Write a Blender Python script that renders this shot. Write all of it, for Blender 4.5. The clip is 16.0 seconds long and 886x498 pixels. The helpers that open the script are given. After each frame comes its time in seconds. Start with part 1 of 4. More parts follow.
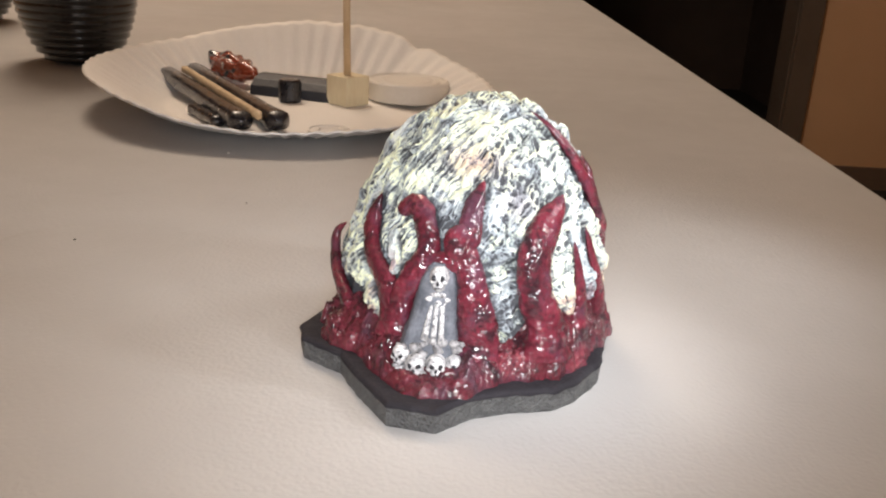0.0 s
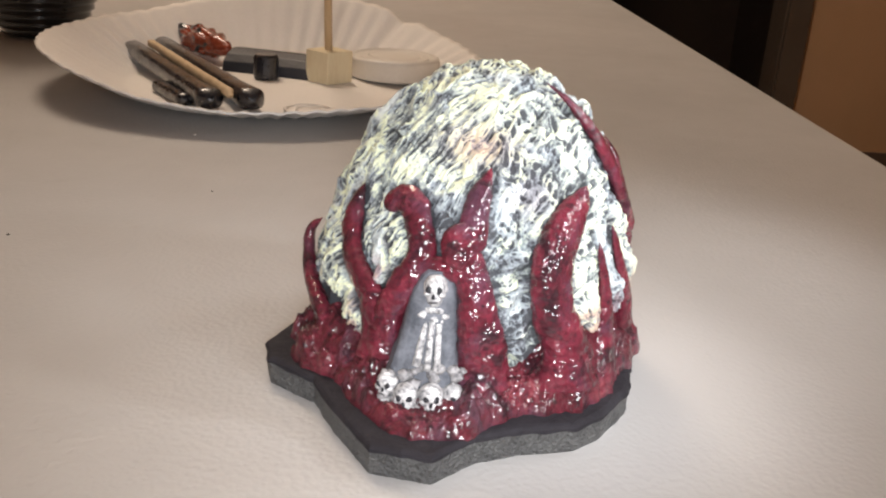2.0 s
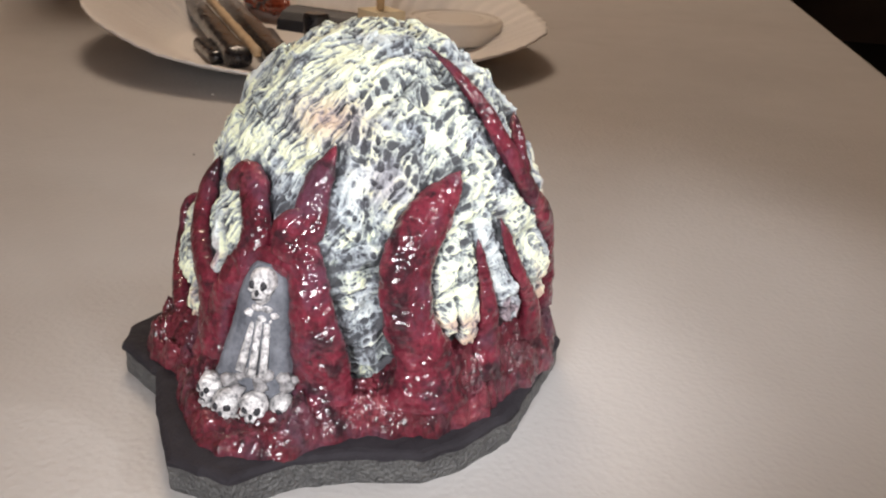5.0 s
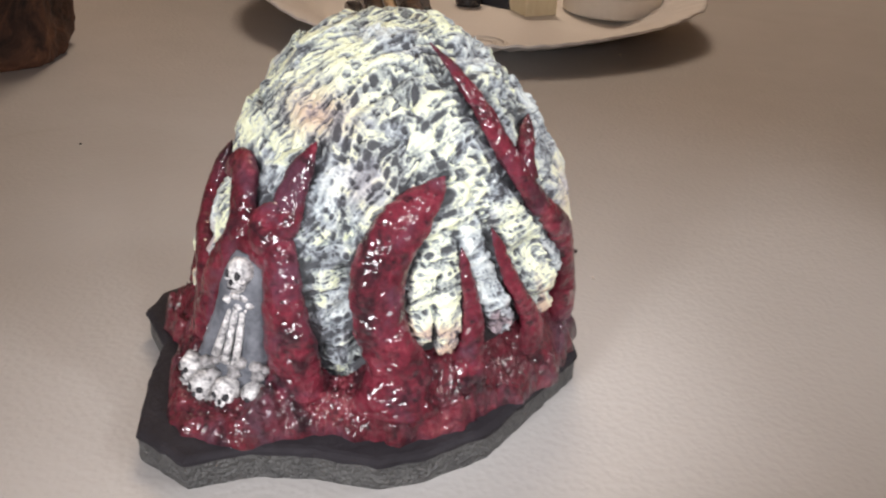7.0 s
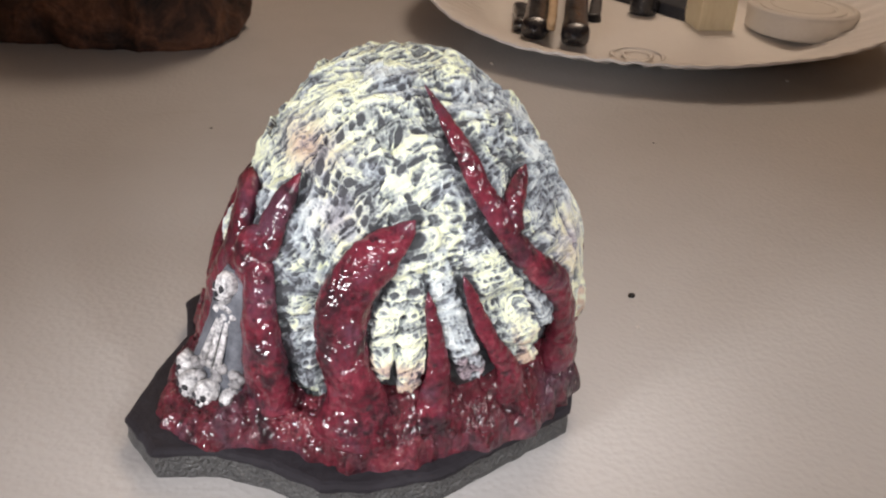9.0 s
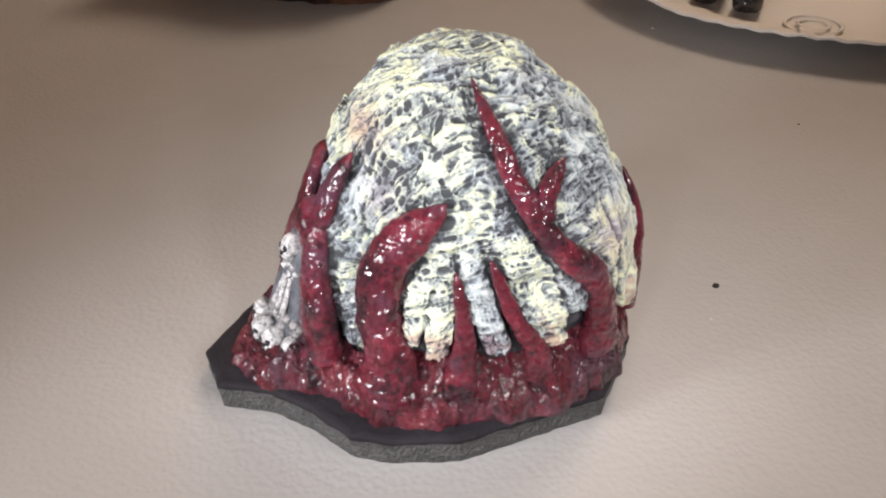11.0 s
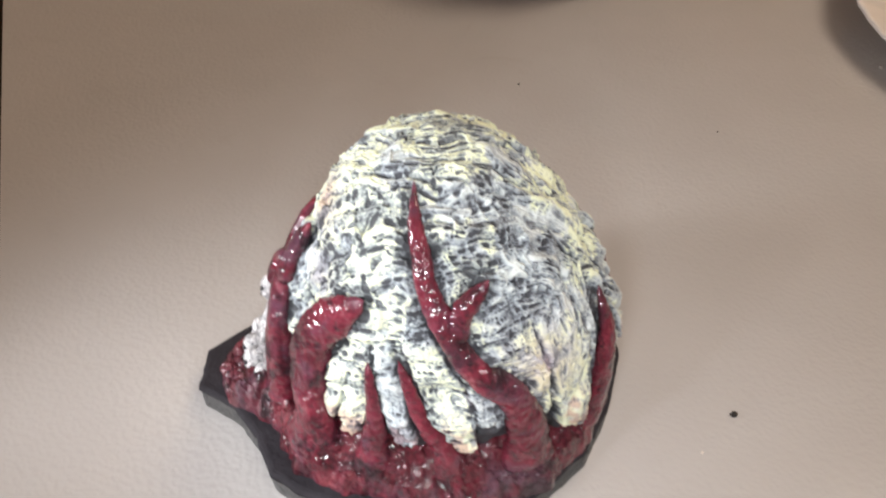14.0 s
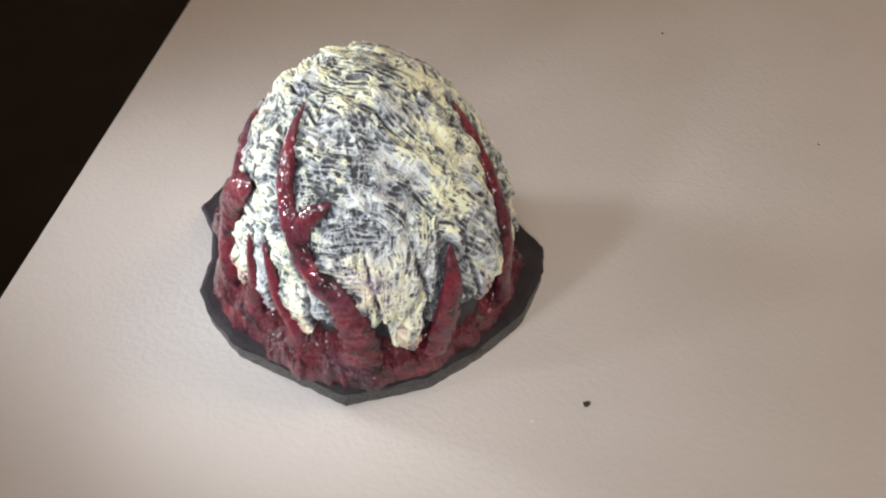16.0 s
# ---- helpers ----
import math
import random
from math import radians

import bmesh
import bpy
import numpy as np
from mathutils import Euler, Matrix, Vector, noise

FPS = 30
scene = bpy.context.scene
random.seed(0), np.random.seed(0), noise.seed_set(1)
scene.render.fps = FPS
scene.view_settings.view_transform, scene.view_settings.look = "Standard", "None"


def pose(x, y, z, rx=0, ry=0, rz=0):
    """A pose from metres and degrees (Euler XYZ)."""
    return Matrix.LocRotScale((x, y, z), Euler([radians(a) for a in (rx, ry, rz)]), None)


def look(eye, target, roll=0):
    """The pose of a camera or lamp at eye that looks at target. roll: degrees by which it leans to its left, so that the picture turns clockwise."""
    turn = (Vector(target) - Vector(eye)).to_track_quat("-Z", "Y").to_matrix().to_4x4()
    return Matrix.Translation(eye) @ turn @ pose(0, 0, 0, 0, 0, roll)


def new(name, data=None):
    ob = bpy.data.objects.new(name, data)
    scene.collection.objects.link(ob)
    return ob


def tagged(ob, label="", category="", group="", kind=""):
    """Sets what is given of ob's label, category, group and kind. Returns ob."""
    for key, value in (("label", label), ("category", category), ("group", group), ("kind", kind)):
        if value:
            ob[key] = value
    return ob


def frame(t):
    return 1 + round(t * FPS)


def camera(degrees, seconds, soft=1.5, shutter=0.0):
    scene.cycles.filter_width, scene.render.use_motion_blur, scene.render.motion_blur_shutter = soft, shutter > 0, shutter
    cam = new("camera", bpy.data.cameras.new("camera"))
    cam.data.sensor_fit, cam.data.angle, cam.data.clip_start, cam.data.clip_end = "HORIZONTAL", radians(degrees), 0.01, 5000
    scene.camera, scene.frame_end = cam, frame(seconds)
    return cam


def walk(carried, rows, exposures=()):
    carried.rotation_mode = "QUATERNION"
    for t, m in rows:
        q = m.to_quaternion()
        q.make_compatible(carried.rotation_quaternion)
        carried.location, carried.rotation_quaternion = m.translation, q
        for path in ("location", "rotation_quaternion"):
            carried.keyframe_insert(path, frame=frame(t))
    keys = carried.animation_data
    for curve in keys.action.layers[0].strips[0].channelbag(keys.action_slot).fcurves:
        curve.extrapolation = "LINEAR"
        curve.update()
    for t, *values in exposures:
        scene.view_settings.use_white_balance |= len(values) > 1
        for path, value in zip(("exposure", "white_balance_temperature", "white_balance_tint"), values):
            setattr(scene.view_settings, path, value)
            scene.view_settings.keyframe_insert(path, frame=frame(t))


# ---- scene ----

cam = camera(51.27, 16.0, soft=2.1, shutter=0.5)
PATH = [
    (0, (0.00708, 0.00653, 0.10247), (0.01228, 0.93812, -0.23255), 3.36),
    (0.5, (0.00500, 0.01391, 0.10053), (0.01341, 0.94441, -0.23740), 3.50),
    (1, (0.00257, 0.02292, 0.09707), (0.01520, 0.95253, -0.24329), 3.60),
    (1.5, (0.00262, 0.03317, 0.09514), (0.02030, 0.96159, -0.24809), 3.77),
    (2, (0.00515, 0.04435, 0.09271), (0.02638, 0.96980, -0.25824), 3.76),
    (2.5, (0.00901, 0.05178, 0.09019), (0.03178, 0.97560, -0.26502), 3.74),
    (3, (0.01332, 0.05787, 0.09078), (0.02336, 0.98025, -0.26864), 3.80),
    (3.5, (0.02663, 0.06282, 0.09187), (0.01401, 0.98045, -0.27938), 3.64),
    (4, (0.03440, 0.06465, 0.09014), (-0.01188, 0.97569, -0.29448), 3.19),
    (4.5, (0.04217, 0.06975, 0.09068), (-0.04410, 0.97426, -0.30240), 3.37),
    (4.7, (0.04663, 0.07128, 0.09004), (-0.05405, 0.97555, -0.30012), 3.39),
    (6.8, (0.07930, 0.08861, 0.09677), (-0.25676, 0.90600, -0.34937), 2.56),
    (7, (0.08301, 0.09044, 0.09662), (-0.24963, 0.90996, -0.34813), 2.75),
    (7.5, (0.08776, 0.08890, 0.09851), (-0.29552, 0.88788, -0.34289), 2.62),
    (8, (0.09271, 0.09900, 0.10128), (-0.34007, 0.86110, -0.35922), 2.76),
    (8.5, (0.10088, 0.10860, 0.10108), (-0.37739, 0.84180, -0.36125), 3.11),
    (9, (0.11355, 0.11316, 0.10727), (-0.41600, 0.80284, -0.36600), 2.95),
    (9.5, (0.12152, 0.11558, 0.11157), (-0.45837, 0.76101, -0.36511), 2.41),
    (9.7, (0.12316, 0.11865, 0.11400), (-0.47451, 0.73710, -0.37640), 2.34),
    (11.8, (0.14370, 0.14474, 0.12484), (-0.56504, 0.58801, -0.40555), -0.78),
    (12, (0.14489, 0.15122, 0.12811), (-0.57633, 0.57281, -0.40318), -0.79),
    (12.5, (0.15746, 0.17186, 0.13127), (-0.58514, 0.51341, -0.42728), -1.79),
    (13, (0.16394, 0.18246, 0.13132), (-0.61672, 0.47075, -0.40491), -3.32),
    (13.5, (0.14890, 0.18493, 0.14206), (-0.63103, 0.39724, -0.42956), -2.22),
    (14, (0.14914, 0.19686, 0.14533), (-0.60850, 0.36506, -0.46931), -1.39),
    (14.5, (0.14989, 0.21305, 0.14593), (-0.58301, 0.31631, -0.51153), -0.41),
    (15, (0.15944, 0.24686, 0.14731), (-0.56400, 0.23181, -0.52831), -1.80),
    (15.5, (0.15429, 0.26700, 0.16865), (-0.51267, 0.15602, -0.55450), -1.67),
    (16, (0.15503, 0.28606, 0.16988), (-0.49381, 0.08465, -0.55024), -1.63),
]
EXPOSURES = [(0.0, 0.12, 6500, 10), (2.0, 0.02, 6500, 10), (4.5, -0.26, 6580, 11.5), (7.0, -0.4, 6600, 12.5), (8.0, -0.48, 6600, 13), (9.7, -0.48, 6600, 13), (12.0, -0.27, 6560, 12), (13.0, -0.20, 6540, 12), (14.5, -0.04, 6500, 10.5), (15.0, -0.05, 6500, 10.5), (15.5, -0.14, 6500, 10.5), (16.0, -0.08, 6500, 10)]
walk(cam, [(t, look(eye, target, roll)) for t, eye, target, roll in PATH], EXPOSURES)

# lengths below are in model millimetres, each MM metres long
MM = 0.0011


def mm(x, y, z=0.0):
    return Vector((x * MM, y * MM, z * MM))


# ---- light: an assumed ceiling lamp and fixed stand-ins for the small torch beside the lens ----
world = bpy.data.worlds.new("world")
scene.world = world
world.use_nodes = True
world.node_tree.nodes["Background"].inputs["Color"].default_value = (0.9, 0.72, 0.55, 1)
world.node_tree.nodes["Background"].inputs["Strength"].default_value = 0.02

ROOM_LIGHT = 39.5
TORCH = 1.88


def lamp(name, kind, energy, colour, where, size):
    data = bpy.data.lights.new(name, kind)
    data.energy, data.color = energy, colour
    if kind == "AREA":
        data.shape, data.size = "DISK", size
    else:
        data.shadow_soft_size = size
    ob = new(name, data)
    ob.location = where
    return ob


# assumed source of the room's warm light; no such lamp is in view
lamp("assumed_room_light", "POINT", ROOM_LIGHT, (1.0, 0.81, 0.645), (-0.42, 1.20, 1.36), 0.24)
# six fixed spots near the walk, always lit, stand in for the small hand-held torch under the lens
TORCH_STOPS = [((2, -24, 94), (2, 206, 22), 0.80, 57, 0.042), ((8, 20, 84), (10, 208, 20), 0.52, 60, 0.018), ((70, 82, 76), (14, 208, 20), 0.14, 50, 0.010), ((106, 106, 88), (18, 208, 18), 0.20, 54, 0.010), ((140, 168, 110), (14, 208, 20), 0.30, 58, 0.010), ((156, 262, 148), (44, 246, 14), 0.37, 80, 0.034)]
for place, aim, share, cone, size in TORCH_STOPS:
    beam = lamp("torch_stand_in", "SPOT", TORCH * share, (0.965, 0.965, 1.0), mm(*place), size)
    beam.data.spot_size, beam.data.spot_blend = radians(cone), 1.0
    beam.matrix_world = look(mm(*place), mm(*aim))


# ---- materials ----
def material(name, rough=0.6, metal=0.0, coat=0.0, spec=0.5):
    m = bpy.data.materials.new(name)
    m.use_nodes = True
    b = m.node_tree.nodes["Principled BSDF"]
    b.inputs["Roughness"].default_value = rough
    b.inputs["Metallic"].default_value = metal
    b.inputs["Coat Weight"].default_value = coat
    b.inputs["Coat Roughness"].default_value = 0.17
    b.inputs["Specular IOR Level"].default_value = spec
    return m, b


def node(m, kind, **sets):
    n = m.node_tree.nodes.new(kind)
    for key, value in sets.items():
        n.inputs[key].default_value = value
    return n


def coords(m, stretch=(1, 1, 1)):
    tc = node(m, "ShaderNodeTexCoord")
    mp = node(m, "ShaderNodeMapping", Scale=stretch)
    m.node_tree.links.new(tc.outputs["Object"], mp.inputs["Vector"])
    return mp.outputs["Vector"]


def noise_tex(m, vec, scale, detail=4.0, rough=0.55, distortion=0.0):
    n = node(m, "ShaderNodeTexNoise", Scale=scale, Detail=detail, Roughness=rough, Distortion=distortion)
    m.node_tree.links.new(vec, n.inputs["Vector"])
    return n.outputs["Fac"]


def ramp(m, fac, stops):
    r = node(m, "ShaderNodeValToRGB")
    e = r.color_ramp.elements
    while len(e) < len(stops):
        e.new(0.5)
    for el, (at, col) in zip(e, stops):
        el.position, el.color = at, (*col, 1) if len(col) == 3 else col
    m.node_tree.links.new(fac, r.inputs["Fac"])
    return r.outputs["Color"]


def mix(m, fac, a, b, blend="MIX"):
    n = m.node_tree.nodes.new("ShaderNodeMix")
    n.data_type, n.blend_type = "RGBA", blend
    for sock, value in ((n.inputs[0], fac), (n.inputs[6], a), (n.inputs[7], b)):
        if isinstance(value, (int, float)):
            sock.default_value = value
        elif isinstance(value, tuple):
            sock.default_value = (*value, 1)
        else:
            m.node_tree.links.new(value, sock)
    return n.outputs[2]


def arith(m, op, a, b):
    n = m.node_tree.nodes.new("ShaderNodeMath")
    n.operation = op
    for sock, value in ((n.inputs[0], a), (n.inputs[1], b)):
        if isinstance(value, (int, float)):
            sock.default_value = value
        else:
            m.node_tree.links.new(value, sock)
    return n.outputs[0]


def bump(m, b, height, strength, distance):
    n = node(m, "ShaderNodeBump", Strength=strength, Distance=distance)
    m.node_tree.links.new(height, n.inputs["Height"])
    m.node_tree.links.new(n.outputs["Normal"], b.inputs["Normal"])
    return n


def plain(name, dark, light, scale, rough=0.6, grain=None, depth=0.0002, strength=0.4, coat=0.0, stretch=(1, 1, 1), metal=0.0, spec=0.5):
    """Two tones blended by a coarse and a fine noise, with fine relief."""
    m, b = material(name, rough, metal, coat, spec)
    vec = coords(m, stretch)
    big, fine = noise_tex(m, vec, scale, 3.0), noise_tex(m, vec, grain or scale * 9, 5.0)
    fac = arith(m, "ADD", arith(m, "MULTIPLY", big, 0.6), arith(m, "MULTIPLY", fine, 0.4))
    col = ramp(m, fac, [(0.32, dark), (0.68, light)])
    m.node_tree.links.new(col, b.inputs["Base Color"])
    rg = ramp(m, fine, [(0.3, (rough * 0.8,) * 3), (0.7, (min(1, rough * 1.2),) * 3)])
    m.node_tree.links.new(rg, b.inputs["Roughness"])
    bump(m, b, fine, strength, depth)
    return m


def table_material():
    """Light grey moulded plastic with a leathery grain and faint stains."""
    m, b = material("grained_plastic", 0.5)
    vec = coords(m)
    vor = node(m, "ShaderNodeTexVoronoi", Scale=880.0)
    vor.feature = "SMOOTH_F1"
    m.node_tree.links.new(vec, vor.inputs["Vector"])
    fine = noise_tex(m, vec, 900, 4.0)
    big = noise_tex(m, vec, 7, 4.0, 0.6)
    stains = noise_tex(m, vec, 46, 5.0, 0.7, 0.6)
    col = ramp(m, big, [(0.3, (0.445, 0.432, 0.414)), (0.7, (0.515, 0.50, 0.482))])
    col = mix(m, ramp(m, stains, [(0.62, (0, 0, 0)), (0.78, (0.32, 0.32, 0.32))]), col, (0.40, 0.365, 0.33))
    m.node_tree.links.new(col, b.inputs["Base Color"])
    m.node_tree.links.new(ramp(m, stains, [(0.3, (0.46,) * 3), (0.7, (0.6,) * 3)]), b.inputs["Roughness"])
    height = arith(m, "ADD", vor.outputs["Distance"], arith(m, "MULTIPLY", fine, 0.5))
    bump(m, b, height, 0.30, 0.0005)
    return m


def mound_material():
    """Cloth drybrushed cream over black: paint sits on the raised threads."""
    m, b = material("drybrushed_cloth", 0.62)
    relief = node(m, "ShaderNodeAttribute")
    relief.attribute_name = "relief"
    tint = node(m, "ShaderNodeAttribute")
    tint.attribute_name = "tint"
    rosy = node(m, "ShaderNodeAttribute")
    rosy.attribute_name = "rosy"
    vec = coords(m)
    fine = noise_tex(m, vec, 1900, 5.0, 0.7)
    mid = noise_tex(m, vec, 420, 4.0, 0.6)
    # relief also carries the crease and nook shade put into the colour
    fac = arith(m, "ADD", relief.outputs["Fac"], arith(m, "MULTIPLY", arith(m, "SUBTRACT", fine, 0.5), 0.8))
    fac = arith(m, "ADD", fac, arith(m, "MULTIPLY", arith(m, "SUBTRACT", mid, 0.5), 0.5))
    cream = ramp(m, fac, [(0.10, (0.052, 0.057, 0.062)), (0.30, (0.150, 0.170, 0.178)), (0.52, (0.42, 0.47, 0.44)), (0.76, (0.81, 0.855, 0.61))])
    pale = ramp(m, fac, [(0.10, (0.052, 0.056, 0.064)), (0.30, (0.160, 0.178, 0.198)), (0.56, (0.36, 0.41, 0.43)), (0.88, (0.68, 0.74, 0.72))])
    tfac = arith(m, "ADD", tint.outputs["Fac"], arith(m, "MULTIPLY", arith(m, "SUBTRACT", mid, 0.5), 0.9))
    col = mix(m, ramp(m, tfac, [(0.35, (0, 0, 0)), (0.65, (1, 1, 1))]), pale, cream)
    col = mix(m, arith(m, "MULTIPLY", rosy.outputs["Fac"], 0.62), col, (0.56, 0.24, 0.28), "MULTIPLY")
    m.node_tree.links.new(col, b.inputs["Base Color"])
    bump(m, b, arith(m, "ADD", fine, mid), 0.4, 0.0004)
    return m


def goo_material(name, tones, mauve, grain):
    """Deep red paint, mottled with mauve and black, under a wet gloss varnish."""
    m, b = material(name, 0.42, 0.0, 1.0)
    b.inputs["Coat Roughness"].default_value = 0.09
    b.inputs["Coat IOR"].default_value = 1.5
    b.inputs["Specular IOR Level"].default_value = 0.12
    vec = coords(m)
    big = noise_tex(m, vec, 170, 5.0, 0.65, 0.5)
    fine = noise_tex(m, vec, 1000, 5.0, 0.65)
    specks = noise_tex(m, vec, 430, 4.0, 0.6)
    veil = noise_tex(m, vec, 95, 4.0, 0.65, 0.8)
    fac = arith(m, "ADD", arith(m, "MULTIPLY", big, 0.62), arith(m, "MULTIPLY", fine, 0.38))
    col = ramp(m, fac, list(zip((0.30, 0.43, 0.56, 0.70), tones)))
    col = mix(m, ramp(m, veil, [(0.50, (0, 0, 0)), (0.68, (0.7,) * 3)]), col, mauve)
    col = mix(m, ramp(m, specks, [(0.30, (0.92,) * 3), (0.41, (0, 0, 0))]), col, (0.024, 0.011, 0.016))
    col = mix(m, ramp(m, noise_tex(m, vec, 120, 6.0, 0.72, 0.4), [(0.38, (0.85,) * 3), (0.48, (0, 0, 0))]), col, (0.020, 0.010, 0.014))
    m.node_tree.links.new(col, b.inputs["Base Color"])
    bump(m, b, arith(m, "ADD", big, arith(m, "ADD", arith(m, "MULTIPLY", specks, 0.6), arith(m, "MULTIPLY", fine, grain))), 0.9, 0.0012)
    wet = node(m, "ShaderNodeBump", Strength=1.0, Distance=0.00038)
    m.node_tree.links.new(noise_tex(m, vec, 980, 0.0), wet.inputs["Height"])
    m.node_tree.links.new(wet.outputs["Normal"], b.inputs["Coat Normal"])
    return m


def foam_material():
    """Dark grey foam edge with tiny glints."""
    m, b = material("grey_foam", 0.5)
    vec = coords(m)
    fine = noise_tex(m, vec, 900, 6.0, 0.7)
    big = noise_tex(m, vec, 160, 3.0)
    spk = node(m, "ShaderNodeTexVoronoi", Scale=1500.0)
    m.node_tree.links.new(vec, spk.inputs["Vector"])
    col = ramp(m, arith(m, "ADD", arith(m, "MULTIPLY", fine, 0.6), arith(m, "MULTIPLY", big, 0.4)), [(0.3, (0.045, 0.045, 0.046)), (0.7, (0.145, 0.145, 0.138))])
    m.node_tree.links.new(col, b.inputs["Base Color"])
    m.node_tree.links.new(ramp(m, spk.outputs["Distance"], [(0.1, (0.14,) * 3), (0.3, (0.6,) * 3)]), b.inputs["Roughness"])
    bump(m, b, arith(m, "ADD", fine, spk.outputs["Distance"]), 0.9, 0.0007)
    return m


def rock_material():
    """Dark brown rough block with rusty and near-black patches."""
    m, b = material("brown_rock", 0.7)
    vec = coords(m)
    big = noise_tex(m, vec, 48, 5.0, 0.65, 0.8)
    fine = noise_tex(m, vec, 300, 5.0, 0.65)
    col = ramp(m, big, [(0.34, (0.016, 0.010, 0.008)), (0.46, (0.085, 0.040, 0.025)), (0.58, (0.20, 0.090, 0.050)), (0.74, (0.36, 0.18, 0.10))])
    col = mix(m, 0.5, col, ramp(m, fine, [(0.3, (0.35,) * 3), (0.7, (1.2,) * 3)]), "MULTIPLY")
    m.node_tree.links.new(col, b.inputs["Base Color"])
    bump(m, b, arith(m, "ADD", big, arith(m, "MULTIPLY", fine, 0.5)), 0.9, 0.003)
    return m


TABLE = table_material()
MOUND = mound_material()
GOO = goo_material("blood_red_gloss", ((0.032, 0.010, 0.014), (0.100, 0.014, 0.024), (0.185, 0.022, 0.040), (0.33, 0.072, 0.092)), (0.110, 0.050, 0.080), 0.5)
POOL = goo_material("dried_blood_gel", ((0.020, 0.010, 0.014), (0.090, 0.017, 0.024), (0.175, 0.025, 0.040), (0.33, 0.088, 0.098)), (0.115, 0.066, 0.092), 0.8)
FOAM = foam_material()
ROCK = rock_material()
BLACK_PAINT = plain("black_paint", (0.016, 0.014, 0.017), (0.034, 0.031, 0.036), 160, 0.75, 900, 0.0004, 0.7, spec=0.2)
STONE_GREY = plain("grey_stone_paint", (0.055, 0.062, 0.076), (0.20, 0.212, 0.24), 260, 0.6, 1300, 0.0003, 0.6)
BONE = plain("bone_white_paint", (0.12, 0.12, 0.13), (0.92, 0.91, 0.89), 800, 0.5, 1600, 0.0003, 0.5)
RUBBLE = plain("washed_bone_paint", (0.035, 0.035, 0.042), (0.52, 0.505, 0.50), 520, 0.55, 1500, 0.0004, 0.7)
SOCKET = plain("black_wash", (0.010, 0.010, 0.013), (0.035, 0.035, 0.042), 500, 0.6)
PAPER = plain("uncoated_paper", (0.82, 0.775, 0.72), (0.90, 0.86, 0.805), 14, 0.75, 700, 0.0002, 0.35)
WAX = plain("ivory_plastic", (0.74, 0.69, 0.61), (0.82, 0.775, 0.70), 30, 0.45, 600)
WOOD = plain("pale_wood", (0.52, 0.36, 0.20), (0.72, 0.56, 0.36), 70, 0.6, 500, 0.0002, 0.4, stretch=(3, 3, 0.5))
RAW_WOOD = plain("balsa_wood", (0.74, 0.61, 0.38), (0.86, 0.76, 0.53), 90, 0.65, 600, 0.0002, 0.4, stretch=(3, 3, 0.6))
BLACK_GLOSS = plain("black_gloss_paint", (0.006, 0.006, 0.008), (0.022, 0.022, 0.028), 80, 0.3, 500, 0.0004, 0.6, coat=0.6)
CHARCOAL = plain("charcoal_grey_paint", (0.018, 0.019, 0.023), (0.055, 0.056, 0.064), 70, 0.5, 600, 0.0003, 0.6)
RED_GLOSS = plain("scarlet_gloss", (0.12, 0.012, 0.008), (0.42, 0.075, 0.028), 160, 0.25, 700, 0.0006, 0.7, coat=0.8)
BOTTLE = plain("black_bottle_plastic", (0.006, 0.006, 0.007), (0.014, 0.013, 0.013), 30, 0.14, 300, 0.0001, 0.2, coat=0.6)
WALL = plain("tan_wall_paint", (0.66, 0.43, 0.255), (0.76, 0.50, 0.30), 3, 0.8, 160, 0.0005, 0.3)
TRIM = plain("grey_trim_paint", (0.115, 0.088, 0.068), (0.15, 0.118, 0.092), 5, 0.6, 90)
DARK_TRIM = plain("dark_baseboard", (0.13, 0.092, 0.070), (0.18, 0.13, 0.098), 6, 0.55, 90)
CARPET = plain("dark_carpet", (0.012, 0.010, 0.009), (0.028, 0.023, 0.020), 9, 0.95, 400, 0.004, 0.8)
CEILING = plain("white_ceiling_paint", (0.62, 0.58, 0.53), (0.70, 0.66, 0.61), 4, 0.85, 120)
SHADE_WALL = plain("shade_coloured_wall", (0.06, 0.042, 0.034), (0.10, 0.07, 0.055), 3, 0.9, 60)
STEEL = plain("grey_steel", (0.16, 0.16, 0.16), (0.24, 0.24, 0.24), 20, 0.4, 200, metal=0.8)
CRUMB = plain("dark_crumb", (0.010, 0.009, 0.008), (0.03, 0.026, 0.022), 600, 0.7)
PALE_CRUMB = plain("pale_crumb", (0.60, 0.55, 0.48), (0.78, 0.74, 0.68), 600, 0.7)


# ---- small builders ----
def mesh_object(name, mesh, parent=None, label=""):
    ob = new(name, mesh)
    if parent is not None:
        ob.parent = parent
    if label:
        ob["label"] = label
    return ob


def part(name, bm, mats, parent=None, label="", smooth=False):
    """Links a bmesh as one mesh object, under a thing or a part when one is given."""
    mesh = bpy.data.meshes.new(name)
    for f in bm.faces:
        f.smooth = smooth
    bm.normal_update()
    bm.to_mesh(mesh)
    bm.free()
    for m in mats if isinstance(mats, (list, tuple)) else (mats,):
        mesh.materials.append(m)
    return mesh_object(name, mesh, parent, label)


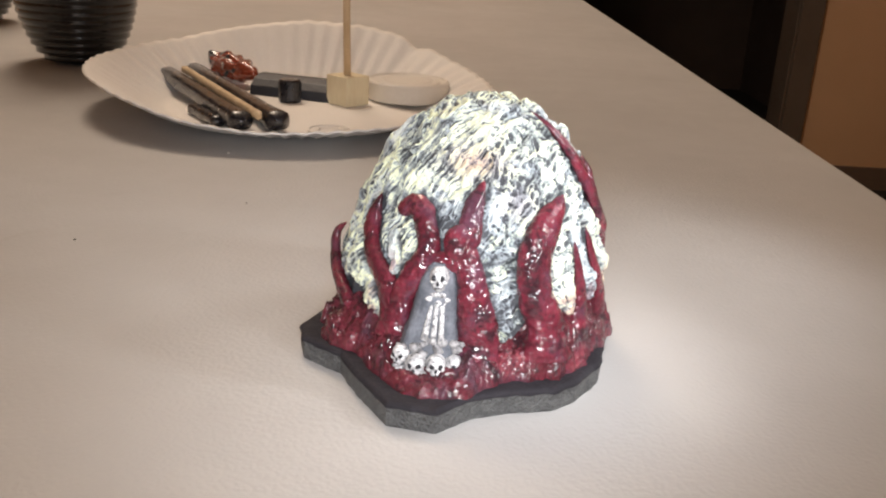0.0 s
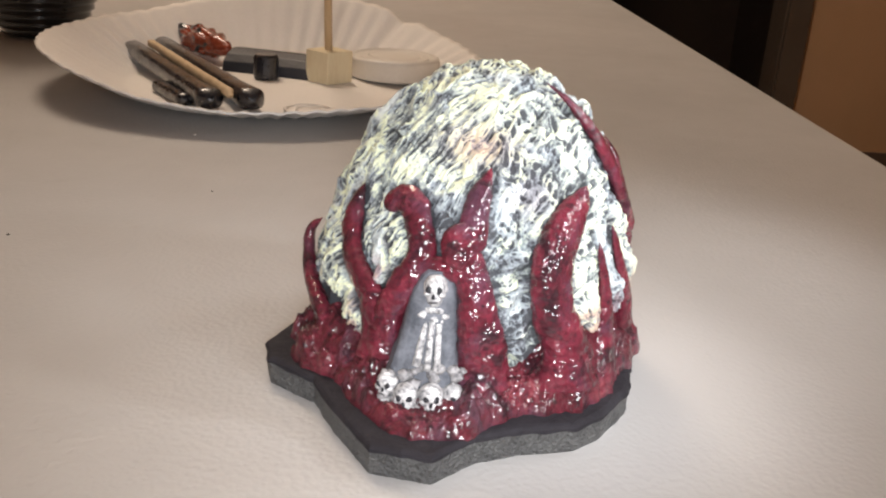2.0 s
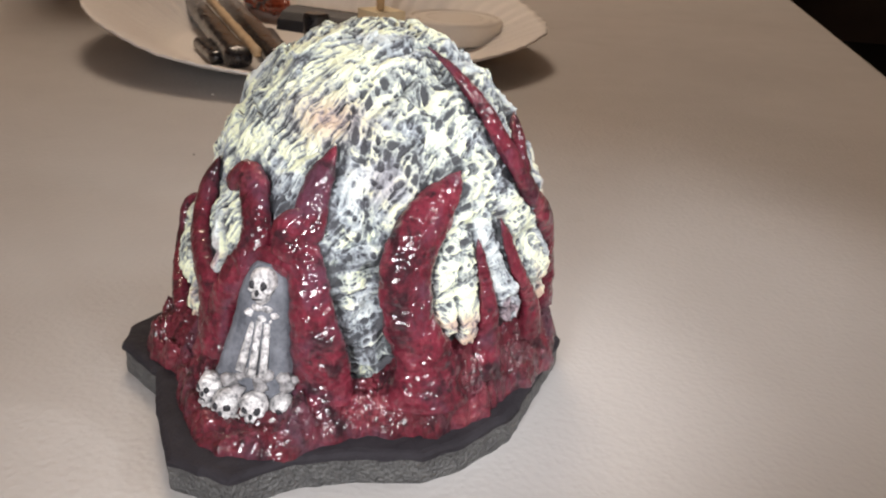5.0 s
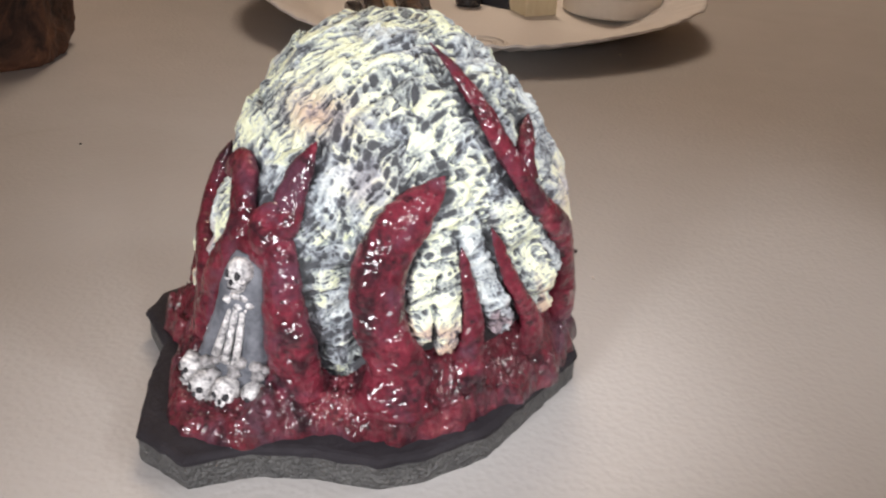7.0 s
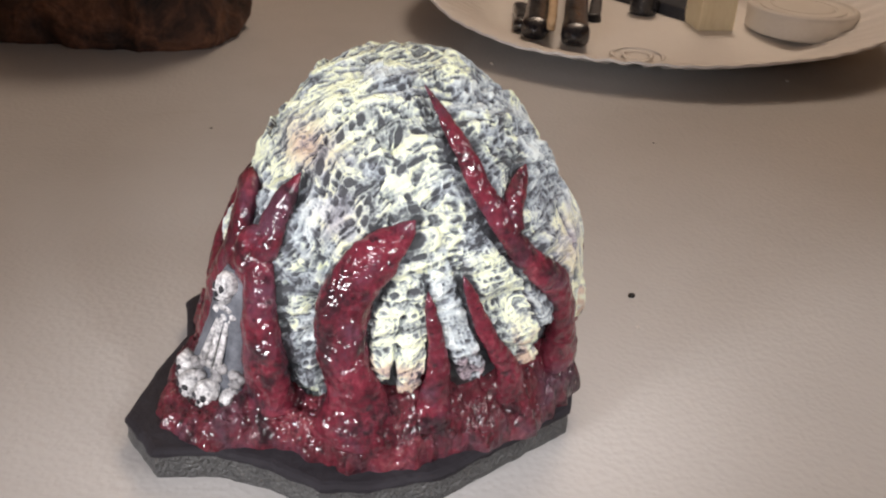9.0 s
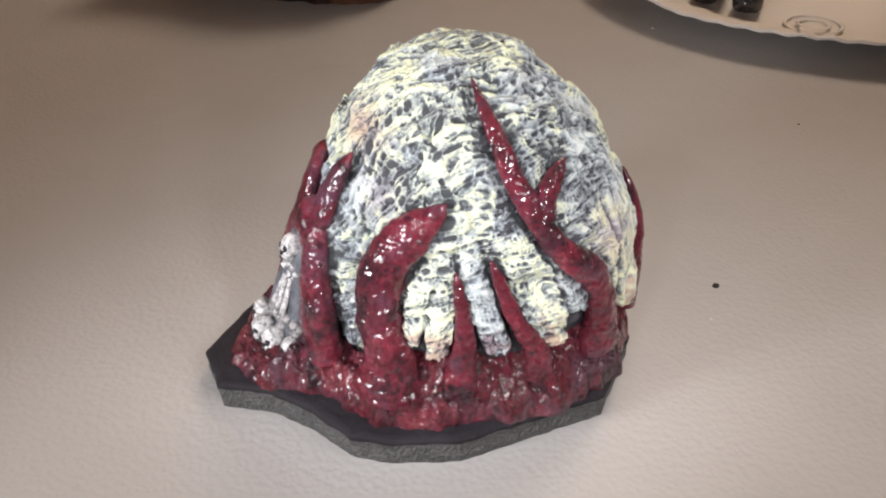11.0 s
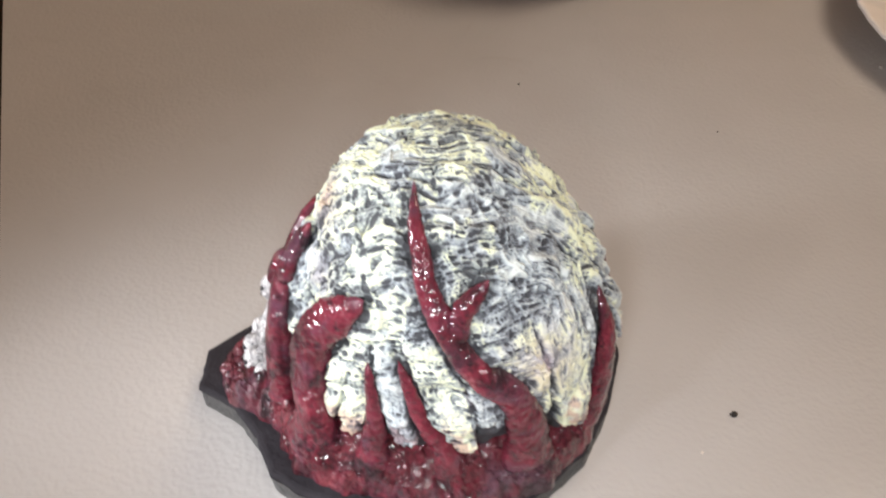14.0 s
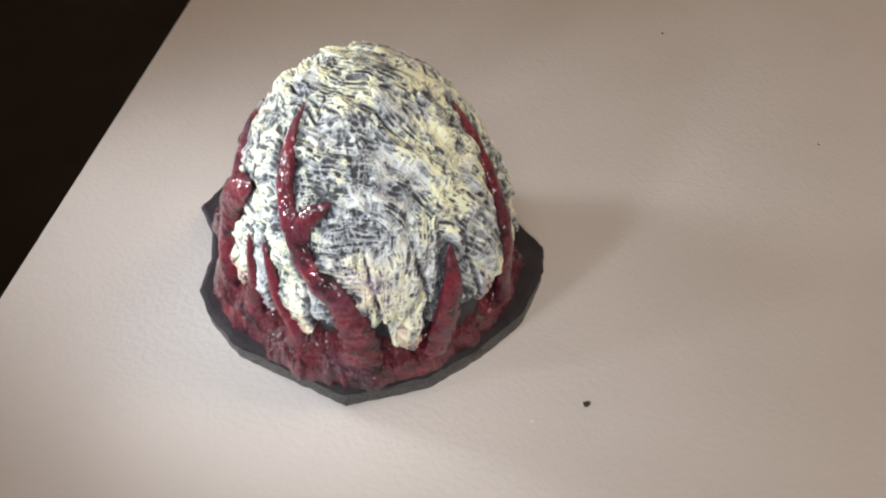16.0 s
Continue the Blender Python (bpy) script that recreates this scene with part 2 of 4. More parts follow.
def grid_mesh(name, pts, rows, cols, mat, parent=None, label="", wrap=True, smooth=True):
    """One surface from rows x cols points; wrap closes each row into a ring."""
    n = cols if wrap else cols - 1
    i, j = np.meshgrid(np.arange(rows - 1), np.arange(n), indexing="ij")
    a, b = i * cols + j, i * cols + (j + 1) % cols
    quads = np.stack([a, b, b + cols, a + cols], -1).reshape(-1, 4)
    mesh = bpy.data.meshes.new(name)
    mesh.from_pydata(np.asarray(pts).reshape(-1, 3).tolist(), [], quads.tolist())
    mesh.polygons.foreach_set("use_smooth", [smooth] * len(mesh.polygons))
    mesh.materials.append(mat)
    mesh.update()
    return mesh_object(name, mesh, parent, label)


def box(bm, x0, x1, y0, y1, z0, z1, bevel=0.0):
    made = bmesh.ops.create_cube(bm, size=1.0, matrix=Matrix.LocRotScale(((x0 + x1) / 2, (y0 + y1) / 2, (z0 + z1) / 2), None, (x1 - x0, y1 - y0, z1 - z0)))
    if bevel:
        edges = list({e for v in made["verts"] for e in v.link_edges})
        bmesh.ops.bevel(bm, geom=edges, offset=bevel, segments=2, affect="EDGES", profile=0.6)
    return bm


def prism(bm, outline, z0, z1, bevel=0.0, segments=2):
    """An upright slab with the given outline."""
    low = [bm.verts.new((x, y, z0)) for x, y in outline]
    high = [bm.verts.new((x, y, z1)) for x, y in outline]
    n = len(outline)
    bm.faces.new(list(reversed(low)))
    top = bm.faces.new(high)
    for k in range(n):
        bm.faces.new((low[k], low[(k + 1) % n], high[(k + 1) % n], high[k]))
    if bevel:
        bmesh.ops.bevel(bm, geom=list(top.edges), offset=bevel, segments=segments, affect="EDGES", profile=0.6)
    return top


def lathe(bm, profile, sides, centre=(0, 0, 0)):
    """A turned solid from (radius, height) pairs."""
    rings = [[bm.verts.new((centre[0] + r * math.cos(2 * math.pi * k / sides), centre[1] + r * math.sin(2 * math.pi * k / sides), centre[2] + z)) for k in range(sides)] for r, z in profile]
    for a, b in zip(rings, rings[1:]):
        for k in range(sides):
            bm.faces.new((a[k], a[(k + 1) % sides], b[(k + 1) % sides], b[k]))
    bm.faces.new(list(reversed(rings[0])))
    bm.faces.new(rings[-1])
    return bm


def spline(points, step):
    """Points along a smooth curve through rows of numbers, about step apart."""
    p = np.array(points, float)
    p = np.vstack([2 * p[0] - p[1], p, 2 * p[-1] - p[-2]])
    out = []
    for a, b, c, d in zip(p, p[1:], p[2:], p[3:]):
        n = max(2, int(np.linalg.norm(c[:3] - b[:3]) / step))
        for k in range(n):
            t = k / n
            out.append(0.5 * (2 * b + (c - a) * t + (2 * a - 5 * b + 4 * c - d) * t * t + (3 * b - a - 3 * c + d) * t**3))
    out.append(p[-2])
    return np.array(out)


def lattice(ix, iy, iz, seed):
    """A repeatable random number from 0 to 1 for each whole-number place."""
    h = (ix.astype(np.int64) * 374761393 + iy.astype(np.int64) * 668265263 + iz.astype(np.int64) * 2147483647 + seed * 974711) & 0xFFFFFFFF
    h = ((h ^ (h >> 13)) * 1274126177) & 0xFFFFFFFF
    h = ((h ^ (h >> 16)) * 2246822519) & 0xFFFFFFFF
    return ((h ^ (h >> 15)) & 0xFFFFFF) / float(0xFFFFFF)


def soft_noise(p, seed=0):
    """Smooth noise from -1 to 1 at rows of points."""
    f = np.floor(p)
    t = p - f
    t = t * t * (3 - 2 * t)
    total = 0.0
    for cx in (0, 1):
        for cy in (0, 1):
            for cz in (0, 1):
                w = (t[:, 0] if cx else 1 - t[:, 0]) * (t[:, 1] if cy else 1 - t[:, 1]) * (t[:, 2] if cz else 1 - t[:, 2])
                total = total + w * lattice(f[:, 0] + cx, f[:, 1] + cy, f[:, 2] + cz, seed)
    return total * 2 - 1


def layered(p, octaves=4, seed=0):
    return sum(soft_noise(p * 2.03**k, seed + 7 * k) * 0.5**k for k in range(octaves))


def smooth_step(a, b, x):
    t = np.clip((x - a) / (b - a), 0, 1)
    return t * t * (3 - 2 * t)


# ---- the room ----
FLOOR_Z = -0.742
X0, X1, Y0, Y1, TOP = -2.4, 2.6, -2.2, 3.256, 1.70
DOOR_L, DOOR_R, DOOR_TOP = 0.33, 1.192, 1.30


def build_room():
    bm = bmesh.new()
    box(bm, X0 - 0.1, X1 + 0.1, Y0 - 0.1, Y1 + 2.2, FLOOR_Z - 0.1, FLOOR_Z)
    tagged(part("floor", bm, CARPET), "dark carpeted floor of the room", "floor", kind="structure")
    bm = bmesh.new()
    box(bm, X0 - 0.1, X1 + 0.1, Y0 - 0.1, Y1 + 2.2, TOP, TOP + 0.1)
    tagged(part("ceiling", bm, CEILING), "off-white painted ceiling", "ceiling", kind="structure")
    bm = bmesh.new()
    box(bm, X0, DOOR_L, Y1, Y1 + 0.12, FLOOR_Z, TOP)
    box(bm, DOOR_R, X1, Y1, Y1 + 0.12, FLOOR_Z, TOP)
    box(bm, DOOR_L, DOOR_R, Y1, Y1 + 0.12, DOOR_TOP, TOP)
    tagged(part("wall_north", bm, WALL), "tan brown painted wall with a dark doorway", "wall", kind="structure")
    for name, a in (("wall_south", (X0 - 0.1, X1 + 0.1, Y0 - 0.1, Y0)), ("wall_west", (X0 - 0.1, X0, Y0, Y1 + 0.12)), ("wall_east", (X1, X1 + 0.1, Y0, Y1 + 0.12))):
        bm = bmesh.new()
        box(bm, *a, FLOOR_Z, TOP)
        tagged(part(name, bm, WALL), "plain tan brown painted wall", "wall", kind="structure")
    # added walls beyond the doorway; the room's darkness is put into their colour
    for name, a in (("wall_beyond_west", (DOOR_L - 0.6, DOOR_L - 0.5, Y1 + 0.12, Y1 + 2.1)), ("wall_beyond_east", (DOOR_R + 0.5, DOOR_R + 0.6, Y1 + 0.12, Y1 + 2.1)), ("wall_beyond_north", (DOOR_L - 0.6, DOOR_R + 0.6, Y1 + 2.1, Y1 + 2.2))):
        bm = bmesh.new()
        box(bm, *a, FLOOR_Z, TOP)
        tagged(part(name, bm, SHADE_WALL), "added wall beyond the doorway, coloured dark to stand for an unlit room", "wall", kind="structure")
    bm = bmesh.new()
    box(bm, DOOR_R, DOOR_R + 0.078, Y1 - 0.018, Y1 - 0.002, FLOOR_Z, DOOR_TOP + 0.078, 0.003)
    box(bm, DOOR_L - 0.078, DOOR_L, Y1 - 0.018, Y1 - 0.002, FLOOR_Z, DOOR_TOP + 0.078, 0.003)
    box(bm, DOOR_L + 0.001, DOOR_R - 0.001, Y1 - 0.018, Y1 - 0.002, DOOR_TOP, DOOR_TOP + 0.078, 0.003)
    box(bm, DOOR_R - 0.010, DOOR_R - 0.002, Y1 - 0.016, Y1 + 0.122, FLOOR_Z, DOOR_TOP - 0.002, 0.002)
    tagged(part("trim", bm, TRIM), "grey-brown painted casing round the doorway", "door casing", kind="structure")
    bm = bmesh.new()
    box(bm, DOOR_R + 0.08, X1, Y1 - 0.014, Y1 - 0.002, FLOOR_Z, -0.660, 0.003)
    box(bm, X0, DOOR_L - 0.08, Y1 - 0.014, Y1 - 0.002, FLOOR_Z, -0.660, 0.003)
    tagged(part("baseboard", bm, DARK_TRIM), "dark baseboard along the tan wall", "baseboard", kind="structure")


def build_ceiling_lamp():
    """An added round lamp above the table, out of view; the fixture is assumed."""
    m, b = material("lamp_glass", 0.4)
    b.inputs["Base Color"].default_value = (0.9, 0.85, 0.75, 1)
    thing = new("unseen_ceiling_lamp")
    thing.location = (-0.42, 1.20, TOP)
    bm = bmesh.new()
    lathe(bm, [(0.12, -0.03), (0.14, -0.02), (0.14, 0.0)], 40)
    part("canopy", bm, STEEL, thing)
    bm = bmesh.new()
    lathe(bm, [(0.05, -0.09), (0.15, -0.075), (0.19, -0.045), (0.19, -0.03), (0.1, -0.03)], 40)
    part("shade", bm, m, thing, "round frosted glass shade", True)
    tagged(thing, "round frosted ceiling lamp, added out of view over the table", "ceiling lamp")


# ---- the folding table ----
def build_table():
    thing = new("folding_table")
    right, far, left = 180.0, 1690.0, -520.0

    def near(x):
        return 120.8 + 0.121 * (x + 3.0)

    outline = [(left, far), (left, near(left) + 20), (left + 20, near(left + 20))]
    outline += [(x, near(x)) for x in (-300, -150, 0, 90)]
    cx, cy, rad = right - 45.0, near(right - 45) + 45.0, 45.0
    outline += [(cx + rad * math.sin(a), cy - rad * math.cos(a)) for a in [math.radians(k) for k in range(7, 91, 12)]]
    outline += [(right, far)]
    bm = bmesh.new()
    prism(bm, [(x * MM, y * MM) for x, y in outline], -0.042, 0.0, 0.004, 3)
    part("tabletop", bm, TABLE, thing)
    for lx in (left + 90, right - 90):
        for ly in (330, far - 180):
            bm = bmesh.new()
            lathe(bm, [(0.0125, FLOOR_Z), (0.0125, -0.042)], 14, (lx * MM, ly * MM, 0))
            part("leg", bm, STEEL, thing)
    tagged(thing, "light grey plastic folding table with a leathery grain", "table")


build_room()
build_ceiling_lamp()
build_table()

# ---- the painted miniature ----
HOME = (13.5, 204.75)
CENTRE = np.array([0.0, 0.0, 25.0])
# the mound's radius by direction: smooth harmonics
SHAPE = np.array([31.405, 1.231, 1.352, -4.324, 1.073, 0.113, 1.775, 0.082, 2.261, -0.144, 0.602, -0.114, -0.233, -0.072, -0.249, 0.735, 0.141, -0.013, 0.224, 0.257, 0.326, -0.447, 0.030])
BASE_TOP = 5.2
OUTLINE = [(-36.8, -9.5), (-35.2, -15.8), (-26.4, -22.2), (-22.2, -31.0), (-15.2, -42.6), (-5.6, -44.6), (1.2, -38.4), (8.8, -35.2), (17.6, -33.4), (22.8, -29.2), (28.8, -20.3), (34.5, 5.4), (26.0, 20.1), (16.0, 28.2), (5.0, 34.4), (-7.0, 35.8), (-13.5, 34.6), (-21.0, 25.5), (-30.0, 8.0)]


def mound_radius(d):
    x, y, z = d.T
    terms = [np.ones_like(x), x, y, z, x * y, y * z, x * z, x * x - y * y, 3 * z * z - 1]
    terms += [x**3 - 3 * x * y * y, 3 * x * x * y - y**3, z * (x * x - y * y), x * y * z, x * (5 * z * z - 1), y * (5 * z * z - 1), z * (5 * z * z - 3)]
    terms += [x**4 - 6 * x * x * y * y + y**4, x * y * (x * x - y * y), z * (x**3 - 3 * x * y * y), z * (3 * x * x * y - y**3)]
    terms += [(x * x - y * y) * (7 * z * z - 1), x * y * (7 * z * z - 1), 35 * z**4 - 30 * z * z + 3]
    return np.stack(terms, -1) @ SHAPE


# each tentacle: x, y, z on the mound and its half width there
TENTACLES = {
    "outer_left": [(-28.3, 1.2, 26.5, 0.4), (-30.4, 0.4, 24.5, 1.3), (-30.7, -0.8, 20.2, 1.7), (-29.8, -4.6, 16.5, 1.9), (-27.4, -10.2, 13.6, 2.2), (-25.5, -13.8, 11.0, 2.6)],
    "left_bend": [(-19.6, -10.6, 37.4, 0.4), (-21.1, -11.5, 33.6, 1.6), (-21.7, -13.0, 30.0, 2.0), (-21.2, -16.0, 26.6, 2.0), (-19.4, -19.6, 23.7, 2.1), (-17.1, -22.7, 20.6, 2.2), (-16.1, -24.6, 15.0, 2.6), (-16.5, -26.0, 10.0, 2.8)],
    "hook": [(-15.6, -17.2, 35.0, 0.6), (-14.9, -17.7, 36.2, 1.4), (-13.0, -18.3, 37.6, 2.0), (-10.9, -20.4, 37.0, 2.2), (-9.7, -22.8, 34.0, 2.0), (-9.2, -24.7, 30.5, 2.0), (-10.4, -25.4, 27.0, 2.3), (-12.4, -25.4, 23.2, 2.3), (-14.6, -25.2, 18.0, 2.4), (-15.5, -26.5, 11.0, 2.6)],
    "middle": [(1.5, -20.6, 44.2, 0.3), (0.2, -22.3, 40.9, 1.6), (-0.8, -24.0, 37.3, 2.0), (-0.9, -25.5, 34.2, 2.2), (-2.1, -26.4, 31.5, 2.6), (-0.7, -27.8, 27.9, 2.5), (0.3, -29.0, 23.0, 2.9), (1.3, -29.4, 17.7, 3.6), (2.0, -29.6, 11.9, 4.0), (2.2, -30.4, 7.6, 4.4)],
    "curl": [(-0.6, -25.7, 34.6, 1.0), (-1.8, -26.0, 35.0, 1.4), (-3.6, -26.2, 34.2, 1.8), (-4.1, -26.9, 32.6, 2.0), (-3.0, -27.6, 31.3, 2.2), (-1.2, -27.6, 30.8, 2.2)],
    "bridge": [(-11.4, -25.2, 26.3, 2.1), (-7.5, -26.2, 28.8, 1.7), (-3.6, -27.4, 28.4, 1.8), (-1.3, -27.9, 27.4, 2.0)],
    "great": [(18.2, -15.2, 40.6, 0.5), (17.2, -17.0, 38.6, 1.8), (15.6, -19.4, 36.1, 3.0), (13.9, -21.9, 32.8, 3.5), (13.0, -23.9, 28.6, 3.6), (13.0, -25.0, 24.4, 3.6), (14.1, -25.4, 20.3, 3.6), (15.8, -25.3, 16.6, 3.6), (16.8, -25.7, 12.4, 4.6), (17.0, -26.4, 7.0, 6.4)],
    "long": [(10.8, -5.2, 55.7, 0.2), (14.1, -6.0, 53.6, 0.7), (16.3, -6.4, 51.7, 1.2), (19.1, -6.4, 48.7, 1.5), (21.8, -6.2, 45.1, 1.7), (24.2, -5.3, 41.1, 1.9), (26.4, -3.6, 37.1, 1.9), (28.1, -1.5, 33.2, 2.1), (29.6, 2.0, 29.6, 2.5), (30.2, 5.8, 25.2, 2.8), (30.4, 7.6, 18.6, 3.5), (30.2, 8.2, 10.0, 4.8)],
    "fork": [(23.6, 2.9, 45.1, 0.3), (24.2, 1.2, 43.7, 1.3), (25.1, -0.8, 41.8, 1.8), (25.8, -2.4, 39.3, 1.8), (26.9, -2.8, 36.3, 1.8)],
    "thin_b": [(24.1, -11.4, 32.6, 0.2), (25.3, -10.7, 29.5, 0.9), (26.8, -9.8, 25.2, 1.25), (28.5, -8.2, 20.7, 1.4), (29.6, -6.0, 16.5, 2.0), (30.2, -5.0, 10.0, 3.0)],
    "thin_a": [(21.4, -15.8, 30.9, 0.2), (22.2, -15.9, 27.9, 0.8), (23.4, -15.8, 23.4, 1.3), (24.1, -16.0, 18.3, 1.9), (24.2, -16.8, 12.5, 2.8), (24.6, -17.6, 8.0, 3.6)],
    "back": [(18.2, 23.0, 35.2, 0.4), (20.0, 23.7, 31.4, 1.3), (21.2, 24.4, 27.0, 2.0), (22.5, 23.8, 21.2, 2.6), (23.5, 22.4, 14.5, 2.9), (24.2, 21.0, 9.0, 3.2)],
    "far_side": [(-5.4, 17.2, 48.8, 0.4), (-3.5, 21.3, 43.8, 1.3), (-1.4, 25.0, 38.4, 1.5), (1.1, 28.2, 32.7, 1.7), (3.0, 30.3, 27.1, 2.0), (4.2, 31.0, 20.6, 2.2), (4.6, 30.8, 12.0, 2.6), (4.8, 31.2, 6.5, 3.0)],
}


# those half sunk in the cloth
SUNK = {"back": 0.3, "far_side": 0.7}
# the fuller ones on the front
FULL = {"left_bend": 1.16, "hook": 1.2, "middle": 1.08, "curl": 1.1, "great": 1.08, "outer_left": 1.08}


def build_tentacle(key, points, parent, seed):
    path = spline(points, 0.34)
    sides = 48
    p, rad = path[:, :3], np.maximum(path[:, 3] * FULL.get(key, 1.0), 0.12)
    out = p - CENTRE
    out /= np.linalg.norm(out, axis=1)[:, None]
    p = p + out * (-0.18 * rad - SUNK.get(key, 0.0))[:, None]
    along = np.gradient(p, axis=0)
    along /= np.linalg.norm(along, axis=1)[:, None]
    across = np.cross(along, out)
    across /= np.linalg.norm(across, axis=1)[:, None]
    up = np.cross(across, along)
    taper = np.clip(np.arange(len(p)) / 3.0, 0.05, 1) ** 0.5 * np.clip((len(p) - 1 - np.arange(len(p))) / 3.0, 0.05, 1) ** 0.5
    a = np.linspace(0, 2 * np.pi, sides, endpoint=False)
    ring = across[:, None] * np.cos(a)[None, :, None] + 0.68 * up[:, None] * np.sin(a)[None, :, None]
    base = p[:, None] + ring * (rad * taper)[:, None, None]
    lump = layered(base.reshape(-1, 3) * 0.42, 3, seed).reshape(len(p), sides) * 0.11 + (0.10 * layered(base.reshape(-1, 3) * 1.1, 2, seed + 3).reshape(len(p), sides)) / np.maximum(rad, 0.8)[:, None]
    pts = p[:, None] + ring * (rad * taper)[:, None, None] * (1 + lump)[:, :, None]
    return grid_mesh("tentacle", pts * MM, len(p), sides, GOO, parent)


# patches of gauze: azimuth, elevation, lie of the rows, mesh along and across the rows, creaminess, share of open holes
PATCHES = [
    (235, 35, 62, 4.0, 1.0, 0.55, 0.42), (262, 52, 50, 4.6, 1.0, 0.95, 0.26), (270, 25, 58, 4.2, 1.05, 0.65, 0.42), (288, -8, 10, 1.7, 1.1, 0.4, 0.42),
    (288, 36, 62, 2.0, 1.6, 0.45, 0.66), (306, 62, 28, 2.1, 1.6, 0.85, 0.55), (318, 36, 10, 2.7, 1.9, 0.62, 0.66), (320, -5, 12, 1.45, 1.05, 0.62, 0.50), (345, 8, 6, 1.45, 1.0, 0.15, 0.46),
    (352, 50, 6, 1.9, 1.15, 0.50, 0.52), (12, 30, 8, 1.5, 1.05, 0.15, 0.36), (30, 12, 82, 2.2, 0.85, 0.40, 0.36), (42, 50, -58, 2.9, 0.9, 0.52, 0.40), (75, 25, -64, 3.0, 0.95, 0.45, 0.40),
    (120, 40, 30, 2.6, 1.4, 0.5, 0.6), (180, 30, 70, 2.6, 1.4, 0.5, 0.6), (0, 82, -8, 3.8, 1.1, 0.7, 0.48),
]


# raised strips of cloth that hang to the goo: x, y, z and half width; creaminess
STRIPS = [
    ([(19.1, -16.1, 36.4, 0.8), (18.6, -18.6, 31.4, 1.5), (18.3, -20.8, 25.6, 1.7), (18.3, -22.2, 19.0, 1.5)], 0.8),
    ([(20.2, -16.1, 33.5, 1.0), (20.9, -17.5, 27.5, 1.7), (21.5, -18.5, 21.9, 2.2), (21.3, -19.2, 17.4, 1.8)], 1.3),
    ([(20.8, -13.1, 38.9, 1.2), (22.9, -13.7, 31.1, 1.8), (25.2, -13.1, 23.9, 2.3), (27.0, -11.5, 18.0, 2.0)], -0.3),
    ([(21.4, -10.6, 41.4, 1.8), (25.0, -8.4, 35.5, 2.6), (28.2, -5.6, 27.2, 3.3), (29.9, -3.6, 19.0, 3.1)], 0.75),
    ([(23.9, 11.1, 40.9, 3.0), (25.9, 14.4, 34.3, 4.0), (27.6, 16.8, 24.5, 4.2), (27.7, 16.6, 16.2, 2.4)], 0.6),
    ([(9.1, 22.8, 41.4, 1.8), (12.3, 26.1, 34.2, 2.6), (14.1, 28.6, 25.6, 2.4), (15.5, 28.7, 19.4, 1.4)], 0.35),
    ([(-19.3, -10.6, 38.2, 1.4), (-23.7, -9.6, 30.4, 2.1), (-24.1, -13.2, 23.3, 2.4), (-20.6, -19.8, 16.6, 1.9), (-18.8, -21.7, 13.5, 1.2)], 0.9),
    ([(-11.2, -16.6, 42.8, 1.4), (-15.6, -16.9, 36.1, 1.8), (-16.8, -19.6, 30.0, 1.4), (-15.9, -22.8, 24.4, 1.0)], 0.3),
]
# how low the cloth hangs between the strips, by azimuth
HEM = [(0, 20), (24, 20), (40, 19), (58, 19), (75, 19), (95, 16), (140, 15), (190, 16), (203, 19), (215, 20), (240, 24), (256, 22), (268, 15), (296, 15), (303, 21), (318, 20), (330, 22), (345, 22), (360, 20)]


def open_mesh(u, v, seed, share, spread):
    """How far each place lies inside an open hole of a gauze whose meshes are one by one; threads stay aligned in rows."""
    iu, iv = np.floor(u), np.floor(v)
    own = [lattice(iu, iv, iu * 0, seed + 17 * k) for k in range(5)]
    fu, fv = u - iu - 0.5 + 0.26 * (own[0] - 0.5), v - iv - 0.5 + 0.22 * (own[1] - 0.5)
    wide, tall = 0.20 + 0.26 * own[2], 0.18 + 0.24 * own[3]
    skew = 0.5 * (own[4] - 0.5)
    reach = (np.abs((fu + skew * fv) / wide) ** 2.6 + np.abs((fv - 0.5 * skew * fu) / tall) ** 2.6) ** (1 / 2.6)
    there = smooth_step(-0.08, 0.12, share + 0.38 * spread - lattice(iu, iv, iu * 0, seed + 101))
    return smooth_step(1.22, 0.78, reach + 0.12 * spread) * there


# where the cloth is pinched into folds that radiate: x, y, z, reach, number of folds
PINCHES = [(22.4, 10.2, 43.6, 9.0, 9), (-2.0, -19.0, 46.0, 8.0, 7), (21.5, -12.5, 40.5, 7.0, 6), (27.0, 10.5, 30.0, 6.0, 7)]
# long edges where one layer of cloth lies over the next: x, y, z
LAPS = [
    [(2.0, 12.0, 55.5), (8.0, 17.5, 50.0), (13.0, 22.0, 42.5), (16.0, 25.0, 34.0)],
    [(14.0, 3.0, 55.0), (20.5, 6.0, 48.5), (23.5, 10.5, 43.0), (26.0, 13.5, 36.0)],
    [(13.0, -7.5, 54.0), (4.0, -14.0, 53.0), (-6.0, -16.5, 50.0), (-14.0, -14.5, 44.0)],
    [(10.0, -4.0, 56.5), (14.0, 4.0, 55.0), (13.0, 13.0, 51.0), (8.0, 20.0, 47.0)],
    [(5.5, -20.5, 46.5), (6.0, -23.0, 40.0), (7.0, -25.0, 33.0)],
]


